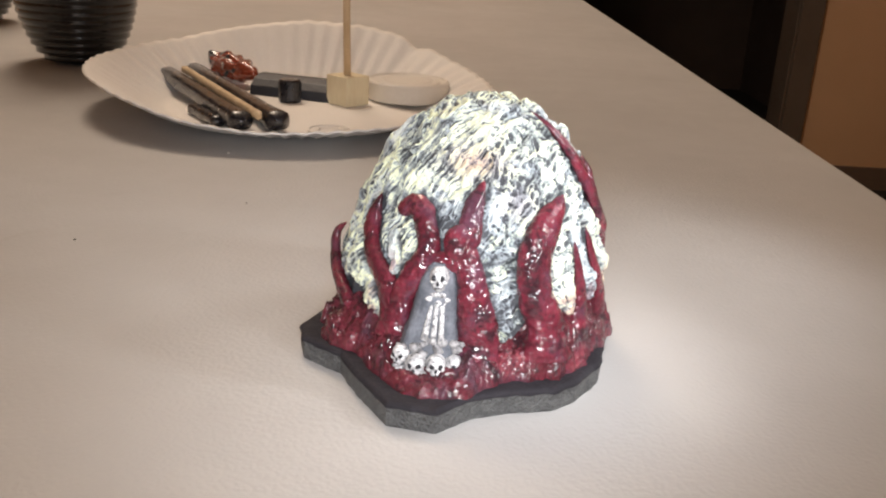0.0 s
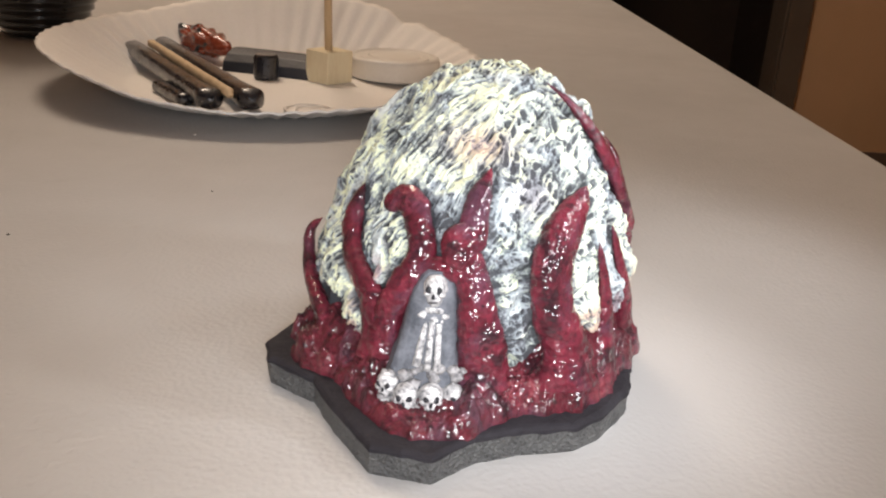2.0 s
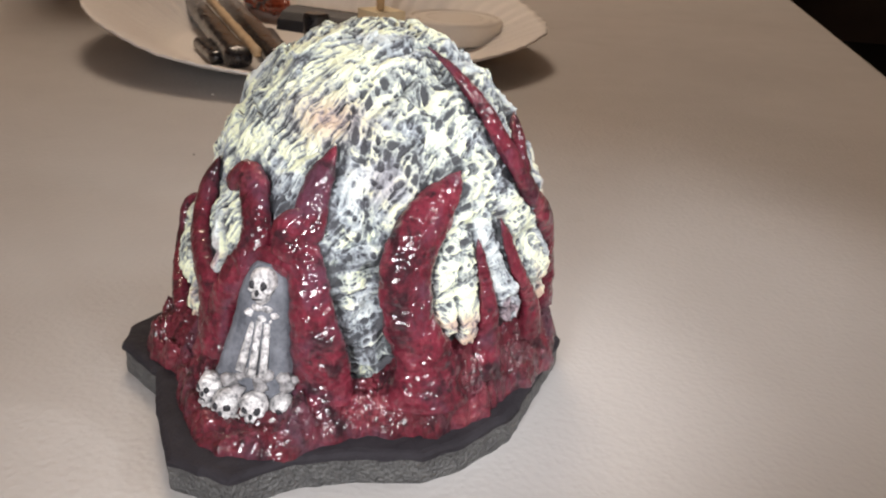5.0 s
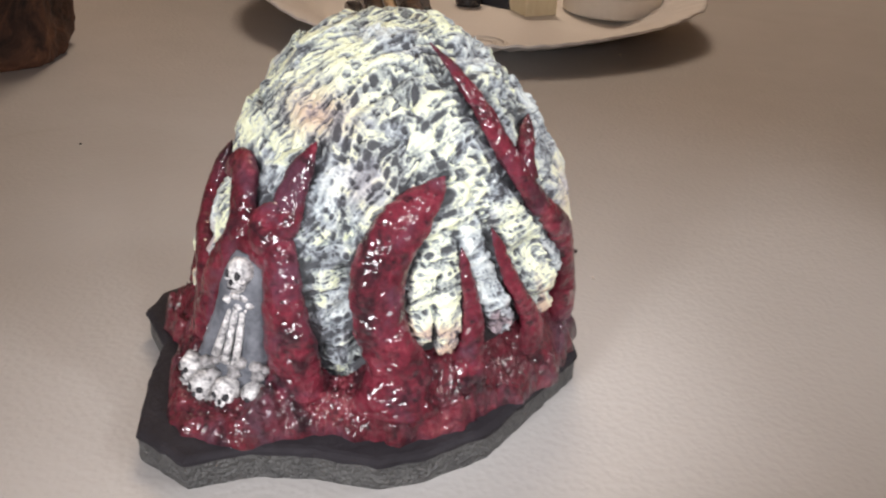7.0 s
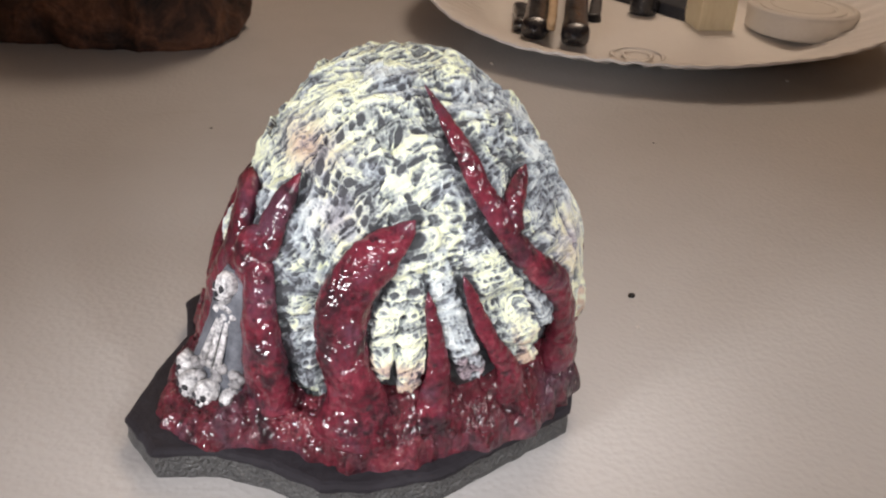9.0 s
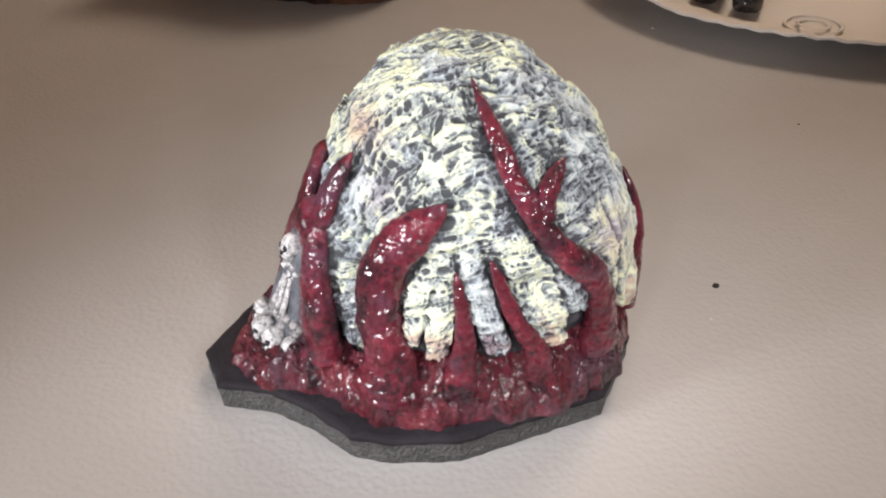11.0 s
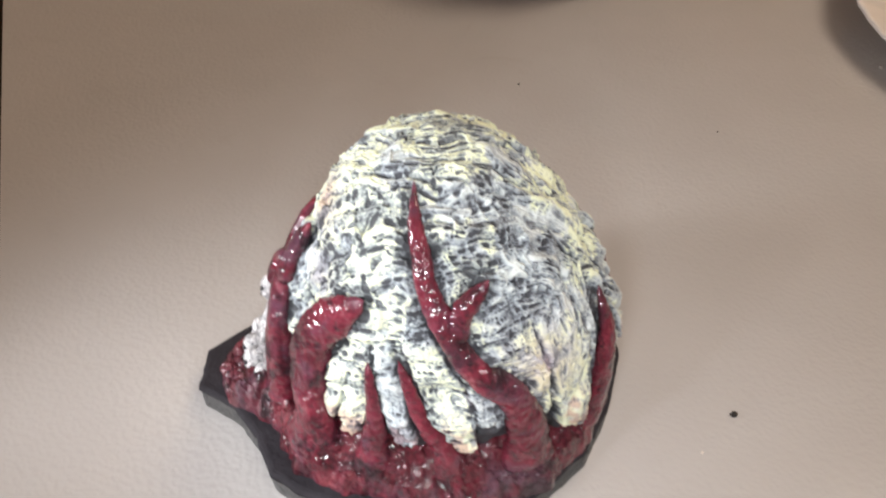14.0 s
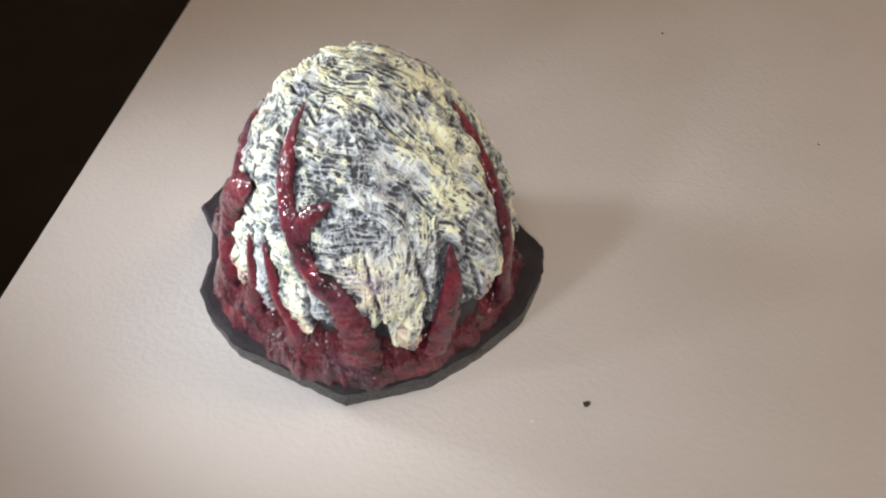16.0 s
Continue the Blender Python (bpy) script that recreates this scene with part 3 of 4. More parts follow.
def build_mound(parent):
    rows = 500
    el = np.radians(np.concatenate([np.linspace(-36, 75, rows - 90), 75 + 15 * np.linspace(0, 1, 91)[1:] ** 0.8]))
    # finer where the mound faces the open side of the table
    az = np.radians(np.concatenate([np.linspace(0, 118, 480, endpoint=False), np.linspace(118, 182, 120, endpoint=False), np.linspace(182, 360, 720, endpoint=False)]))
    cols = len(az)
    E, A = np.meshgrid(el, az, indexing="ij")
    E, A = E.ravel(), A.ravel()
    d = np.stack([np.cos(E) * np.cos(A), np.cos(E) * np.sin(A), np.sin(E)], -1)
    rad = mound_radius(d)
    rad = rad - 0.75 * np.exp(-((np.degrees(A) - 38) / 26.0) ** 2) * np.exp(-((np.degrees(E) - 22) / 30.0) ** 2)
    p = CENTRE + d * rad[:, None]
    # which patch lies where, with wavering borders
    wob = np.stack([layered(p * 0.16, 3, s) for s in (11, 23, 37)], -1) * 0.20
    best, second, which = np.full(len(p), -9.0), np.full(len(p), -9.0), np.zeros(len(p), int)
    for k, (pa, pe, *_rest) in enumerate(PATCHES):
        pa, pe = math.radians(pa), math.radians(pe)
        n = np.array([math.cos(pe) * math.cos(pa), math.cos(pe) * math.sin(pa), math.sin(pe)])
        w = (d + wob) @ n
        second = np.where(w > best, best, np.maximum(second, w))
        which = np.where(w > best, k, which)
        best = np.maximum(best, w)
    seam = np.exp(-((best - second) / 0.012) ** 2)
    cover, patchy = layered(p * 0.15, 3, 160), layered(p * 0.40, 3, 170)
    blot = layered(p * 0.85, 2, 180)
    grain = soft_noise(p * 2.6, 190)
    relief, tint, folds = np.zeros(len(p)), np.zeros(len(p)), np.zeros(len(p))
    for k, (pa, pe, lie, length, width, cream, share) in enumerate(PATCHES):
        sel = which == k
        if not sel.any():
            continue
        q = p[sel]
        pa, pe, lie = math.radians(pa), math.radians(pe), math.radians(lie)
        side = np.array([-math.sin(pa), math.cos(pa), 0])
        n = np.array([math.cos(pe) * math.cos(pa), math.cos(pe) * math.sin(pa), math.sin(pe)])
        rise = np.cross(n, side)
        run, off = side * math.cos(lie) + rise * math.sin(lie), -side * math.sin(lie) + rise * math.cos(lie)
        u = q @ run + 1.5 * layered(q * 0.22, 2, 80 + k) + 0.18 * soft_noise(q * 0.9, 90 + k)
        v = q @ off + 1.1 * layered(q * 0.17, 2, 50 + k) + 0.14 * soft_noise(q * 0.8, 95 + k)
        spread = np.clip(-0.75 * cover[sel] - 0.8 * patchy[sel], -1, 1)
        coarse = open_mesh(u / length, v / width, 300 * k, share, spread)
        fine = open_mesh(u / (0.46 * length) + 0.3, v / (0.52 * width), 300 * k + 120, 0.55, blot[sel])
        streak = layered(np.stack([u * 0.13, v * 1.15, 0 * u], -1), 3, 120 + k)
        thread = soft_noise(np.stack([u * 0.45, v * 3.2, 0 * u], -1), 130 + k) + 0.6 * soft_noise(np.stack([u * 3.0, v * 0.5, 0 * u], -1), 150 + k)
        relief[sel] = 0.66 - 0.18 * spread + 0.24 * streak + 0.13 * thread - 0.56 * coarse - 0.34 * fine * (1 - coarse)
        folds[sel] = np.abs(layered(np.stack([u * 0.09, v * 0.27, 0 * u], -1), 2, 200 + k))
        tint[sel] = cream
    tint = tint + 0.85 * layered(p * 0.13, 3, 240) + 0.25 * blot
    relief = relief + 0.12 * grain + 0.10 * blot
    # pinched folds and overlapping edges
    crease = np.zeros(len(p))
    for px, py, pz, reach, count in PINCHES:
        c = np.array([px, py, pz])
        n = (c - CENTRE) / np.linalg.norm(c - CENTRE)
        across = np.cross(n, (0, 0, 1.0))
        across /= np.linalg.norm(across)
        near = np.where(np.abs(p - c).max(1) < 1.6 * reach)[0]
        g = p[near] - c
        far = np.linalg.norm(g, axis=1)
        turn = np.arctan2(g @ np.cross(across, n), g @ across) + 0.9 * soft_noise(p[near] * 0.4, 450)
        ray = np.sin(count * turn + 0.8 * np.sin(2 * turn)) * np.exp(-(far / (0.55 * reach)) ** 2) * smooth_step(0.3, 2.0, far) * (0.55 + 0.7 * soft_noise(p[near] * 0.3, 455))
        crease[near] += ray
    lap = np.zeros(len(p))
    for k, points in enumerate(LAPS):
        line = spline(points, 0.6)
        near = np.where(((p > line.min(0) - 4) & (p < line.max(0) + 4)).all(1))[0]
        way = p[near][:, None] - line[None]
        far = np.linalg.norm(way, axis=2)
        j = far.argmin(1)
        along = np.gradient(line, axis=0)[j]
        out = d[near]
        sign = np.einsum("ij,ij->i", np.cross(along, out), way[np.arange(len(near)), j])
        gap = np.sign(sign) * far.min(1) + 0.7 * layered(p[near] * 0.6, 2, 460 + k)
        ends = smooth_step(0.0, 0.2, j / len(line)) * smooth_step(1.0, 0.85, j / len(line))
        lap[near] += ends * (np.exp(-((gap - 0.5) / 0.45) ** 2) - 1.5 * np.exp(-((gap + 0.35) / 0.40) ** 2))
    relief = relief + 0.26 * crease + 0.22 * lap
    # the sunken net column on the front; the left gap has shade put into its colour
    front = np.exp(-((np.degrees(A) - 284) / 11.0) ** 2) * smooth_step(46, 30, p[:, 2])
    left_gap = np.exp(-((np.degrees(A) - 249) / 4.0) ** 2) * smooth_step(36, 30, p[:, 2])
    strip, rim_gap, strip_end = np.zeros(len(p)), np.zeros(len(p)), np.zeros(len(p))
    ragged = 0.55 * layered(p * 0.9, 3, 310)
    for points, cream in STRIPS:
        line = spline(points, 0.5)
        near = np.where(((p > line[:, :3].min(0) - 6) & (p < line[:, :3].max(0) + 6)).all(1))[0]
        far = np.linalg.norm(p[near][:, None] - line[None, :, :3], axis=2)
        k = far.argmin(1)
        along = k / (len(line) - 1)
        gap = far.min(1) - line[k, 3] + ragged[near]
        start = smooth_step(0.0, 0.55, along)
        inside = smooth_step(0.35, -0.35, gap)
        strip[near] = np.maximum(strip[near], inside * start)
        rim_gap[near] = np.maximum(rim_gap[near], np.exp(-((gap - 0.5) / 0.5) ** 2) * start)
        strip_end[near] = np.maximum(strip_end[near], inside * smooth_step(0.72, 1.0, along))
        tint[near] = tint[near] * (1 - inside * start) + (cream + 0.15 * layered(p[near] * 0.4, 2, 320)) * inside * start
    rim_gap = rim_gap * (1 - strip)
    relief = relief * (1 - 0.15 * strip) + 0.15 * strip * (0.82 + 0.3 * layered(p * 0.8, 3, 330))
    # ragged hem, below which the black undercoat shows
    ha, hz = np.array(HEM, float).T
    hem = np.interp(np.degrees(A), ha, hz) + 2.2 * layered(np.stack([d[:, 0] * 7, d[:, 1] * 7, 0 * E], -1), 3, 300)
    under = smooth_step(0.8, -0.8, p[:, 2] - hem)
    low = smooth_step(-0.8, 0.8, p[:, 2] - 12.5)
    under = np.clip(np.maximum(under * (1 - strip), 1 - low) * (1 - front), 0, 1)
    # cloth pressed in where the tentacles lie on it; black wash and crease shade go into its colour
    crease_shade = np.zeros(len(p))
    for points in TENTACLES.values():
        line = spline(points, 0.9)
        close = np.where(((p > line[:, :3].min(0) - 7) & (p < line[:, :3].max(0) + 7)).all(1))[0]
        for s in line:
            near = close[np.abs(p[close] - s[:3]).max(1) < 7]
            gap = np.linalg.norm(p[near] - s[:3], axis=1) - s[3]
            crease_shade[near] = np.maximum(crease_shade[near], np.exp(-(np.maximum(gap, 0) / 1.3) ** 2))
    # low front between the tentacles, darkened in colour as shade
    nook_shade = np.exp(-((np.degrees(A) - 266) / 26.0) ** 2) * smooth_step(45, 36, p[:, 2]) * (1 - 0.6 * strip)
    # strip edges are darkened likewise: gap shade put into the colour
    relief = relief - 0.14 * nook_shade + 0.03 * front - 0.45 * left_gap * (1 - strip) - 0.9 * under - 0.36 * crease_shade * (1 - 0.7 * strip) - 0.40 * rim_gap + 0.03 * strip + 0.25 * seam * layered(p * 0.6, 2, 400)
    height = 0.68 * (np.clip(relief, 0, 1) - 0.5) + 1.4 * (folds - 0.3) + 0.55 * layered(p * 0.16, 3, 420) - 1.9 * front + 1.5 * front * layered(p * 0.36, 2, 470) - 1.8 * under - 0.4 * crease_shade - 0.8 * left_gap * (1 - strip) + 0.32 * crease + 0.14 * lap + 0.4 * strip - 0.45 * rim_gap + 0.2 * strip_end
    height = (height - 0.70) * (smooth_step(1.57, 1.50, E) * 0.9 + 0.1)
    rosy = np.exp(-(((p - np.array([-0.5, -18.5, 47.5])) ** 2) @ np.array([1 / 40, 1 / 60, 1 / 9]))) + 0.7 * smooth_step(24, 15, p[:, 2]) * smooth_step(0.1, 0.7, layered(p * 0.3, 2, 500))
    rosy += 0.6 * np.exp(-(((p - np.array([28, 10, 30])) ** 2).sum(1)) / 40) + 0.5 * np.exp(-(((p - np.array([9, -21, 40])) ** 2).sum(1)) / 14)
    rosy = rosy + 1.4 * strip_end * smooth_step(-0.3, 0.4, layered(p * 0.55, 2, 520)) + 0.5 * rim_gap * smooth_step(0.0, 0.5, layered(p * 0.3, 2, 530))
    pts = p + d * height[:, None]
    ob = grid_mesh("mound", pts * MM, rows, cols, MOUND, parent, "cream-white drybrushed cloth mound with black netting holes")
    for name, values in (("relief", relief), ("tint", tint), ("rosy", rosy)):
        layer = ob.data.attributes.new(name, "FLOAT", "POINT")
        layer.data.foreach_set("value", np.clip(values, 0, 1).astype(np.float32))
    return ob


# reach of the red goo on the base, by azimuth
GOO_REACH = [(0, 34.2), (12, 35.0), (31, 33.0), (50, 32.0), (75, 32.5), (98, 33.4), (111, 33.0), (140, 30.0), (170, 30.0), (190, 34.0), (205, 36.6), (214, 36.2), (223, 34.6), (232, 36.0), (241, 39.0), (251, 43.0), (263, 43.4), (271, 40.0), (278, 37.2), (287, 34.5), (298, 36.6), (309, 35.6), (321, 33.4), (334, 32.4), (346, 32.6)]


def build_goo(parent):
    cols, rows = 900, 110
    az = np.linspace(0, 360, cols, endpoint=False)
    ka, kr = np.array(GOO_REACH, float).T
    reach = np.interp(az, np.r_[ka, 360], np.r_[kr, kr[0]])
    a = np.radians(az)
    rim = np.stack([np.cos(a), np.sin(a), 0 * a], -1)
    reach = reach - 1.6 + 1.5 * np.exp(-((np.mod(az + 60, 360) - 70) / 75.0) ** 4) + 0.9 * layered(rim * 9, 3, 600)
    low = np.stack([np.cos(a) * 0.9, np.sin(a) * 0.9, 0 * a - 0.42], -1)
    inner = mound_radius(low / np.linalg.norm(low, axis=1)[:, None]) * 0.80
    plinth = np.exp(-((az - 257) / 15.0) ** 2)
    lobe = np.exp(-((az - 212) / 15.0) ** 2)
    crest = 13.6 + 2.6 * layered(rim * 3.1, 3, 620) - 2.5 * plinth - 0.6 * lobe - 3.5 * np.exp(-((az - 285) / 8.0) ** 2) + 2.0 * np.exp(-((az - 345) / 26.0) ** 2) + 2.5 * np.exp(-((az - 14) / 18.0) ** 2) + 3.0 * np.exp(-((az - 314) / 10.0) ** 2) + 2.0 * np.exp(-((az - 358) / 8.0) ** 2)
    s = np.linspace(0, 1, rows) ** 1.25
    pts = np.zeros((rows, cols, 3))
    for i, t in enumerate(s):
        r = reach + (inner - reach) * t
        x, y = r * np.cos(a), r * np.sin(a)
        flat = np.stack([x, y, 0 * x], -1)
        ease = min(1.0, t / 0.14) ** 0.5
        lumps = np.abs(layered(flat * 0.24, 3, 640)) * 2.8 + 0.6 * layered(flat * 0.8, 2, 660) + 0.75 * np.abs(layered(flat * 1.3, 3, 680)) + 0.22 * layered(flat * 2.4, 2, 690)
        z = BASE_TOP - 0.25 + ease * (2.0 + lumps * (1 - 0.55 * t) * (1 - 0.45 * plinth)) + (crest - 8.0) * t**1.6
        for points in TENTACLES.values():
            fx, fy, fz, fr = points[-1]
            if fz < 14:
                z = z + min(1.0, t / 0.4) * 2.2 * np.exp(-((x - fx) ** 2 + (y - fy) ** 2) / (1.35 * fr) ** 2)
        pts[i] = np.stack([x, y, z], -1)
    return grid_mesh("goo", pts * MM, rows, cols, POOL, parent, "glossy blood-red gel pooled round the mound")


def build_base(parent):
    bm = bmesh.new()
    straight = []
    for (xa, ya), (xb, yb) in zip(OUTLINE, OUTLINE[1:] + OUTLINE[:1]):
        n = max(2, int(math.hypot(xb - xa, yb - ya) / 1.2))
        straight += [(xa + (xb - xa) * k / n, ya + (yb - ya) * k / n) for k in range(n)]
    n = len(straight)
    rings = []
    for z, grow in ((0.0, 0.0), (1.3, 0.15), (2.6, 0.0), (3.9, 0.1), (4.8, 0.0), (BASE_TOP, -0.4)):
        ring = []
        for x, y in straight:
            r = math.hypot(x, y)
            k = 1 + (grow + 0.32 * noise.noise((x * 0.5, y * 0.5, z * 0.7)) + 0.12 * noise.noise((x * 2, y * 2, z * 2))) / r
            ring.append(bm.verts.new((x * k * MM, y * k * MM, z * MM)))
        rings.append(ring)
    for lower, upper in zip(rings, rings[1:]):
        for k in range(n):
            bm.faces.new((lower[k], lower[(k + 1) % n], upper[(k + 1) % n], upper[k]))
    bm.faces.new(list(reversed(rings[0])))
    edge = part("base", bm, FOAM, parent, "cut dark grey foam base with glinting rough edge")
    bm = bmesh.new()
    rings = []
    for drop, grow in ((1.0, 0.42), (0.45, 0.38), (0.05, -0.1), (-0.14, -0.7)):
        ring = []
        for x, y in straight:
            k = 1 + (grow + 0.32 * noise.noise((x * 0.5, y * 0.5, 3.4))) / math.hypot(x, y)
            uneven = 0.45 * noise.noise((x * 0.35, y * 0.35, 9.0)) if drop > 0.9 else 0.0
            ring.append(bm.verts.new((x * k * MM, y * k * MM, (BASE_TOP - drop - uneven) * MM)))
        rings.append(ring)
    heart = bm.verts.new((0, 0, (BASE_TOP + 0.14) * MM))
    for lower, upper in zip(rings, rings[1:]):
        for k in range(n):
            bm.faces.new((lower[k], lower[(k + 1) % n], upper[(k + 1) % n], upper[k]))
    for k in range(n):
        bm.faces.new((rings[-1][k], rings[-1][(k + 1) % n], heart))
    part("painted_top", bm, BLACK_PAINT, edge, "matt black painted top of the base")


def skull_into(bm, at, size, turn=0.0, nod=0.0, slim=1.0):
    """A small carved skull: dome, jaw, two eye pits and a nose pit."""
    m = Matrix.Translation(at) @ Euler((nod, 0, turn)).to_matrix().to_4x4() @ Matrix.Diagonal((size * slim, size, size, 1))

    def ball(where, scale, mat, seg=14):
        made = bmesh.ops.create_uvsphere(bm, u_segments=seg, v_segments=seg // 2 + 2, radius=1.0, matrix=m @ Matrix.LocRotScale(where, None, scale))
        for f in {f for v in made["verts"] for f in v.link_faces}:
            f.material_index, f.smooth = mat, True

    ball((0, 0, 0.12), (0.92, 0.88, 0.86), 1)
    ball((0, -0.26, -0.62), (0.58, 0.56, 0.52), 1)
    ball((0.52, -0.36, -0.26), (0.34, 0.42, 0.22), 1, 10)
    ball((-0.52, -0.36, -0.26), (0.34, 0.42, 0.22), 1, 10)
    for sx in (-1, 1):
        ball((sx * 0.36, -0.70, 0.04), (0.25, 0.2, 0.27), 2, 10)
    ball((0, -0.80, -0.36), (0.13, 0.12, 0.2), 2, 8)
    ball((0, -0.80, -0.76), (0.34, 0.10, 0.05), 2, 8)


def flat_figure_mesh(name, bm, mats, parent, label):
    """Roughens a carved piece and links it as one mesh."""
    for v in bm.verts:
        v.co = (v.co + 0.16 * noise.noise_vector(v.co * 0.9) + 0.12 * noise.noise_vector(v.co * 2.6)) * MM
    mesh = bpy.data.meshes.new(name)
    bm.to_mesh(mesh)
    bm.free()
    for m in mats:
        mesh.materials.append(m)
    return mesh_object(name, mesh, parent, label)


def build_figure(parent):
    """The hooded stone relief: slab, skull head and long bones in one mesh; the heaped skulls and rubble at its foot."""
    bm = bmesh.new()
    levels = []
    for k in range(34):
        t = k / 33
        z = 5.4 + 23.2 * t
        left = -16.4 + 6.8 * t + 0.9 * math.sin(math.pi * t) + 1.6 * max(0, (t - 0.8) / 0.2) ** 2
        right = -1.2 - 1.6 * t - 1.9 * max(0, (t - 0.8) / 0.2) ** 2
        mid_y = -30.2 + 4.6 * t
        depth = 3.6 - 1.4 * t
        ring = []
        for j in range(36):
            a = 2 * math.pi * j / 36
            c, s = math.cos(a), math.sin(a)
            fold = 1 + 0.05 * math.sin(7 * a + 2 * t) * (1 - t) + 0.05 * noise.noise((c * 2, s * 2, z * 0.3))
            ring.append(bm.verts.new(((left + right) / 2 + (right - left) / 2 * fold * math.copysign(abs(c) ** 0.8, c), mid_y + depth * fold * math.copysign(abs(s) ** 0.8, s), z)))
        levels.append(ring)
    for a, b in zip(levels, levels[1:]):
        for j in range(36):
            bm.faces.new((a[j], a[(j + 1) % 36], b[(j + 1) % 36], b[j])).smooth = True
    bm.faces.new(levels[-1])
    skull_into(bm, (-6.4, -28.3, 25.8), 2.5, math.radians(-10), math.radians(-10), 0.86)

    def bone(a, b, r0, r1):
        a, b = Vector(a), Vector(b)
        made = bmesh.ops.create_cone(bm, segments=10, cap_ends=True, radius1=r0, radius2=r1, depth=(b - a).length, matrix=Matrix.Translation((a + b) / 2) @ (b - a).to_track_quat("Z", "Y").to_matrix().to_4x4())
        for f in {f for v in made["verts"] for f in v.link_faces}:
            f.material_index, f.smooth = 1, True

    for x, z, r in ((-8.3, 21.6, 0.75), (-7.1, 22.4, 0.8), (-5.7, 22.3, 0.75), (-4.7, 21.4, 0.7), (-7.7, 20.6, 0.7), (-6.4, 20.9, 0.8), (-5.2, 20.6, 0.7)):
        made = bmesh.ops.create_icosphere(bm, subdivisions=2, radius=r, matrix=Matrix.Translation((x, -29.2, z)) @ Matrix.Diagonal((1.1, 0.9, 0.85, 1)))
        for f in {f for v in made["verts"] for f in v.link_faces}:
            f.material_index, f.smooth = 1, True
    bone((-7.7, -29.5, 20.4), (-8.9, -32.2, 13.8), 0.46, 0.66)
    bone((-6.6, -29.8, 20.6), (-7.1, -32.6, 13.1), 0.44, 0.58)
    bone((-5.6, -29.7, 20.4), (-5.6, -32.4, 13.2), 0.42, 0.56)
    flat_figure_mesh("relief_figure", bm, (STONE_GREY, BONE, SOCKET), parent, "grey hooded stone relief figure with pale bones")
    for x, y, z, r, turn in ((-13.4, -32.6, 10.4, 2.0, -26), (-10.3, -34.4, 9.2, 2.25, -8), (-6.3, -34.6, 9.4, 2.25, 6), (-2.6, -33.0, 8.8, 2.1, 28), (-13.6, -33.4, 7.2, 1.4, -34), (-8.4, -35.4, 6.8, 1.3, 0), (-4.4, -34.6, 6.6, 1.3, 12)):
        bm = bmesh.new()
        skull_into(bm, (x, y + 0.6, z), r, math.radians(turn), math.radians(-6))
        flat_figure_mesh("skull", bm, (STONE_GREY, BONE, SOCKET), parent, "small white carved skull with black sockets")
    bm = bmesh.new()
    rubble = random.Random(4)
    for k in range(52):
        x = -14.6 + 13.4 * rubble.random()
        made = bmesh.ops.create_icosphere(bm, subdivisions=2, radius=1.0)
        size, z = 0.5 + 0.6 * rubble.random(), 6.4 + 7.0 * rubble.random()
        centre = Vector((x, -33.2 + 0.42 * (z - 10.0) + 0.16 * abs(x + 8.0), z))
        for v in made["verts"]:
            v.co = centre + size * v.co * (1 + 0.45 * noise.noise(v.co * 1.6 + Vector((k, 0, 0))))
        for f in {f for v in made["verts"] for f in v.link_faces}:
            f.smooth = True
    flat_figure_mesh("rubble", bm, (RUBBLE,), parent, "grey-washed bone rubble heaped round the skulls")


def smooth_float(a, b, x):
    t = min(1.0, max(0.0, (x - a) / (b - a)))
    return t * t * (3 - 2 * t)


def build_miniature():
    thing = new("miniature_terrain")
    thing.location = mm(*HOME)
    build_base(thing)
    build_mound(thing)
    build_goo(thing)
    for k, (key, points) in enumerate(TENTACLES.items()):
        build_tentacle(key, points, thing, 700 + 9 * k)
    build_figure(thing)
    tagged(thing, "painted miniature mound gripped by glossy red tentacles, on a grey foam base", "miniature")


build_miniature()

# ---- the paper plate and what lies on it ----
PLATE = (-68.0, 450.0)


def rim_height(a):
    """Height of the plate's rim by azimuth in degrees: bent up at the far side, with a crease."""
    k = [(0, 15.0), (20, 16.0), (40, 20.0), (50, 24.0), (55, 22.5), (62, 29.0), (75, 32.0), (95, 33.0), (115, 29.0), (138, 23.0), (165, 21.0), (190, 20.5), (215, 19.5), (235, 16.0), (250, 12.0), (270, 9.5), (310, 10.5), (340, 13.0), (360, 15.0)]
    return np.interp(np.mod(a, 360), *np.array(k).T)


def rim_reach(a):
    """The plate's radius by azimuth: pulled in where the rim is bent up."""
    k = [(0, 97.0), (60, 99.0), (120, 99.0), (180, 96.0), (215, 92.5), (245, 91.0), (270, 89.5), (300, 86.5), (330, 88.5), (360, 96.0)]
    return np.interp(np.mod(a, 360), *np.array(k).T)


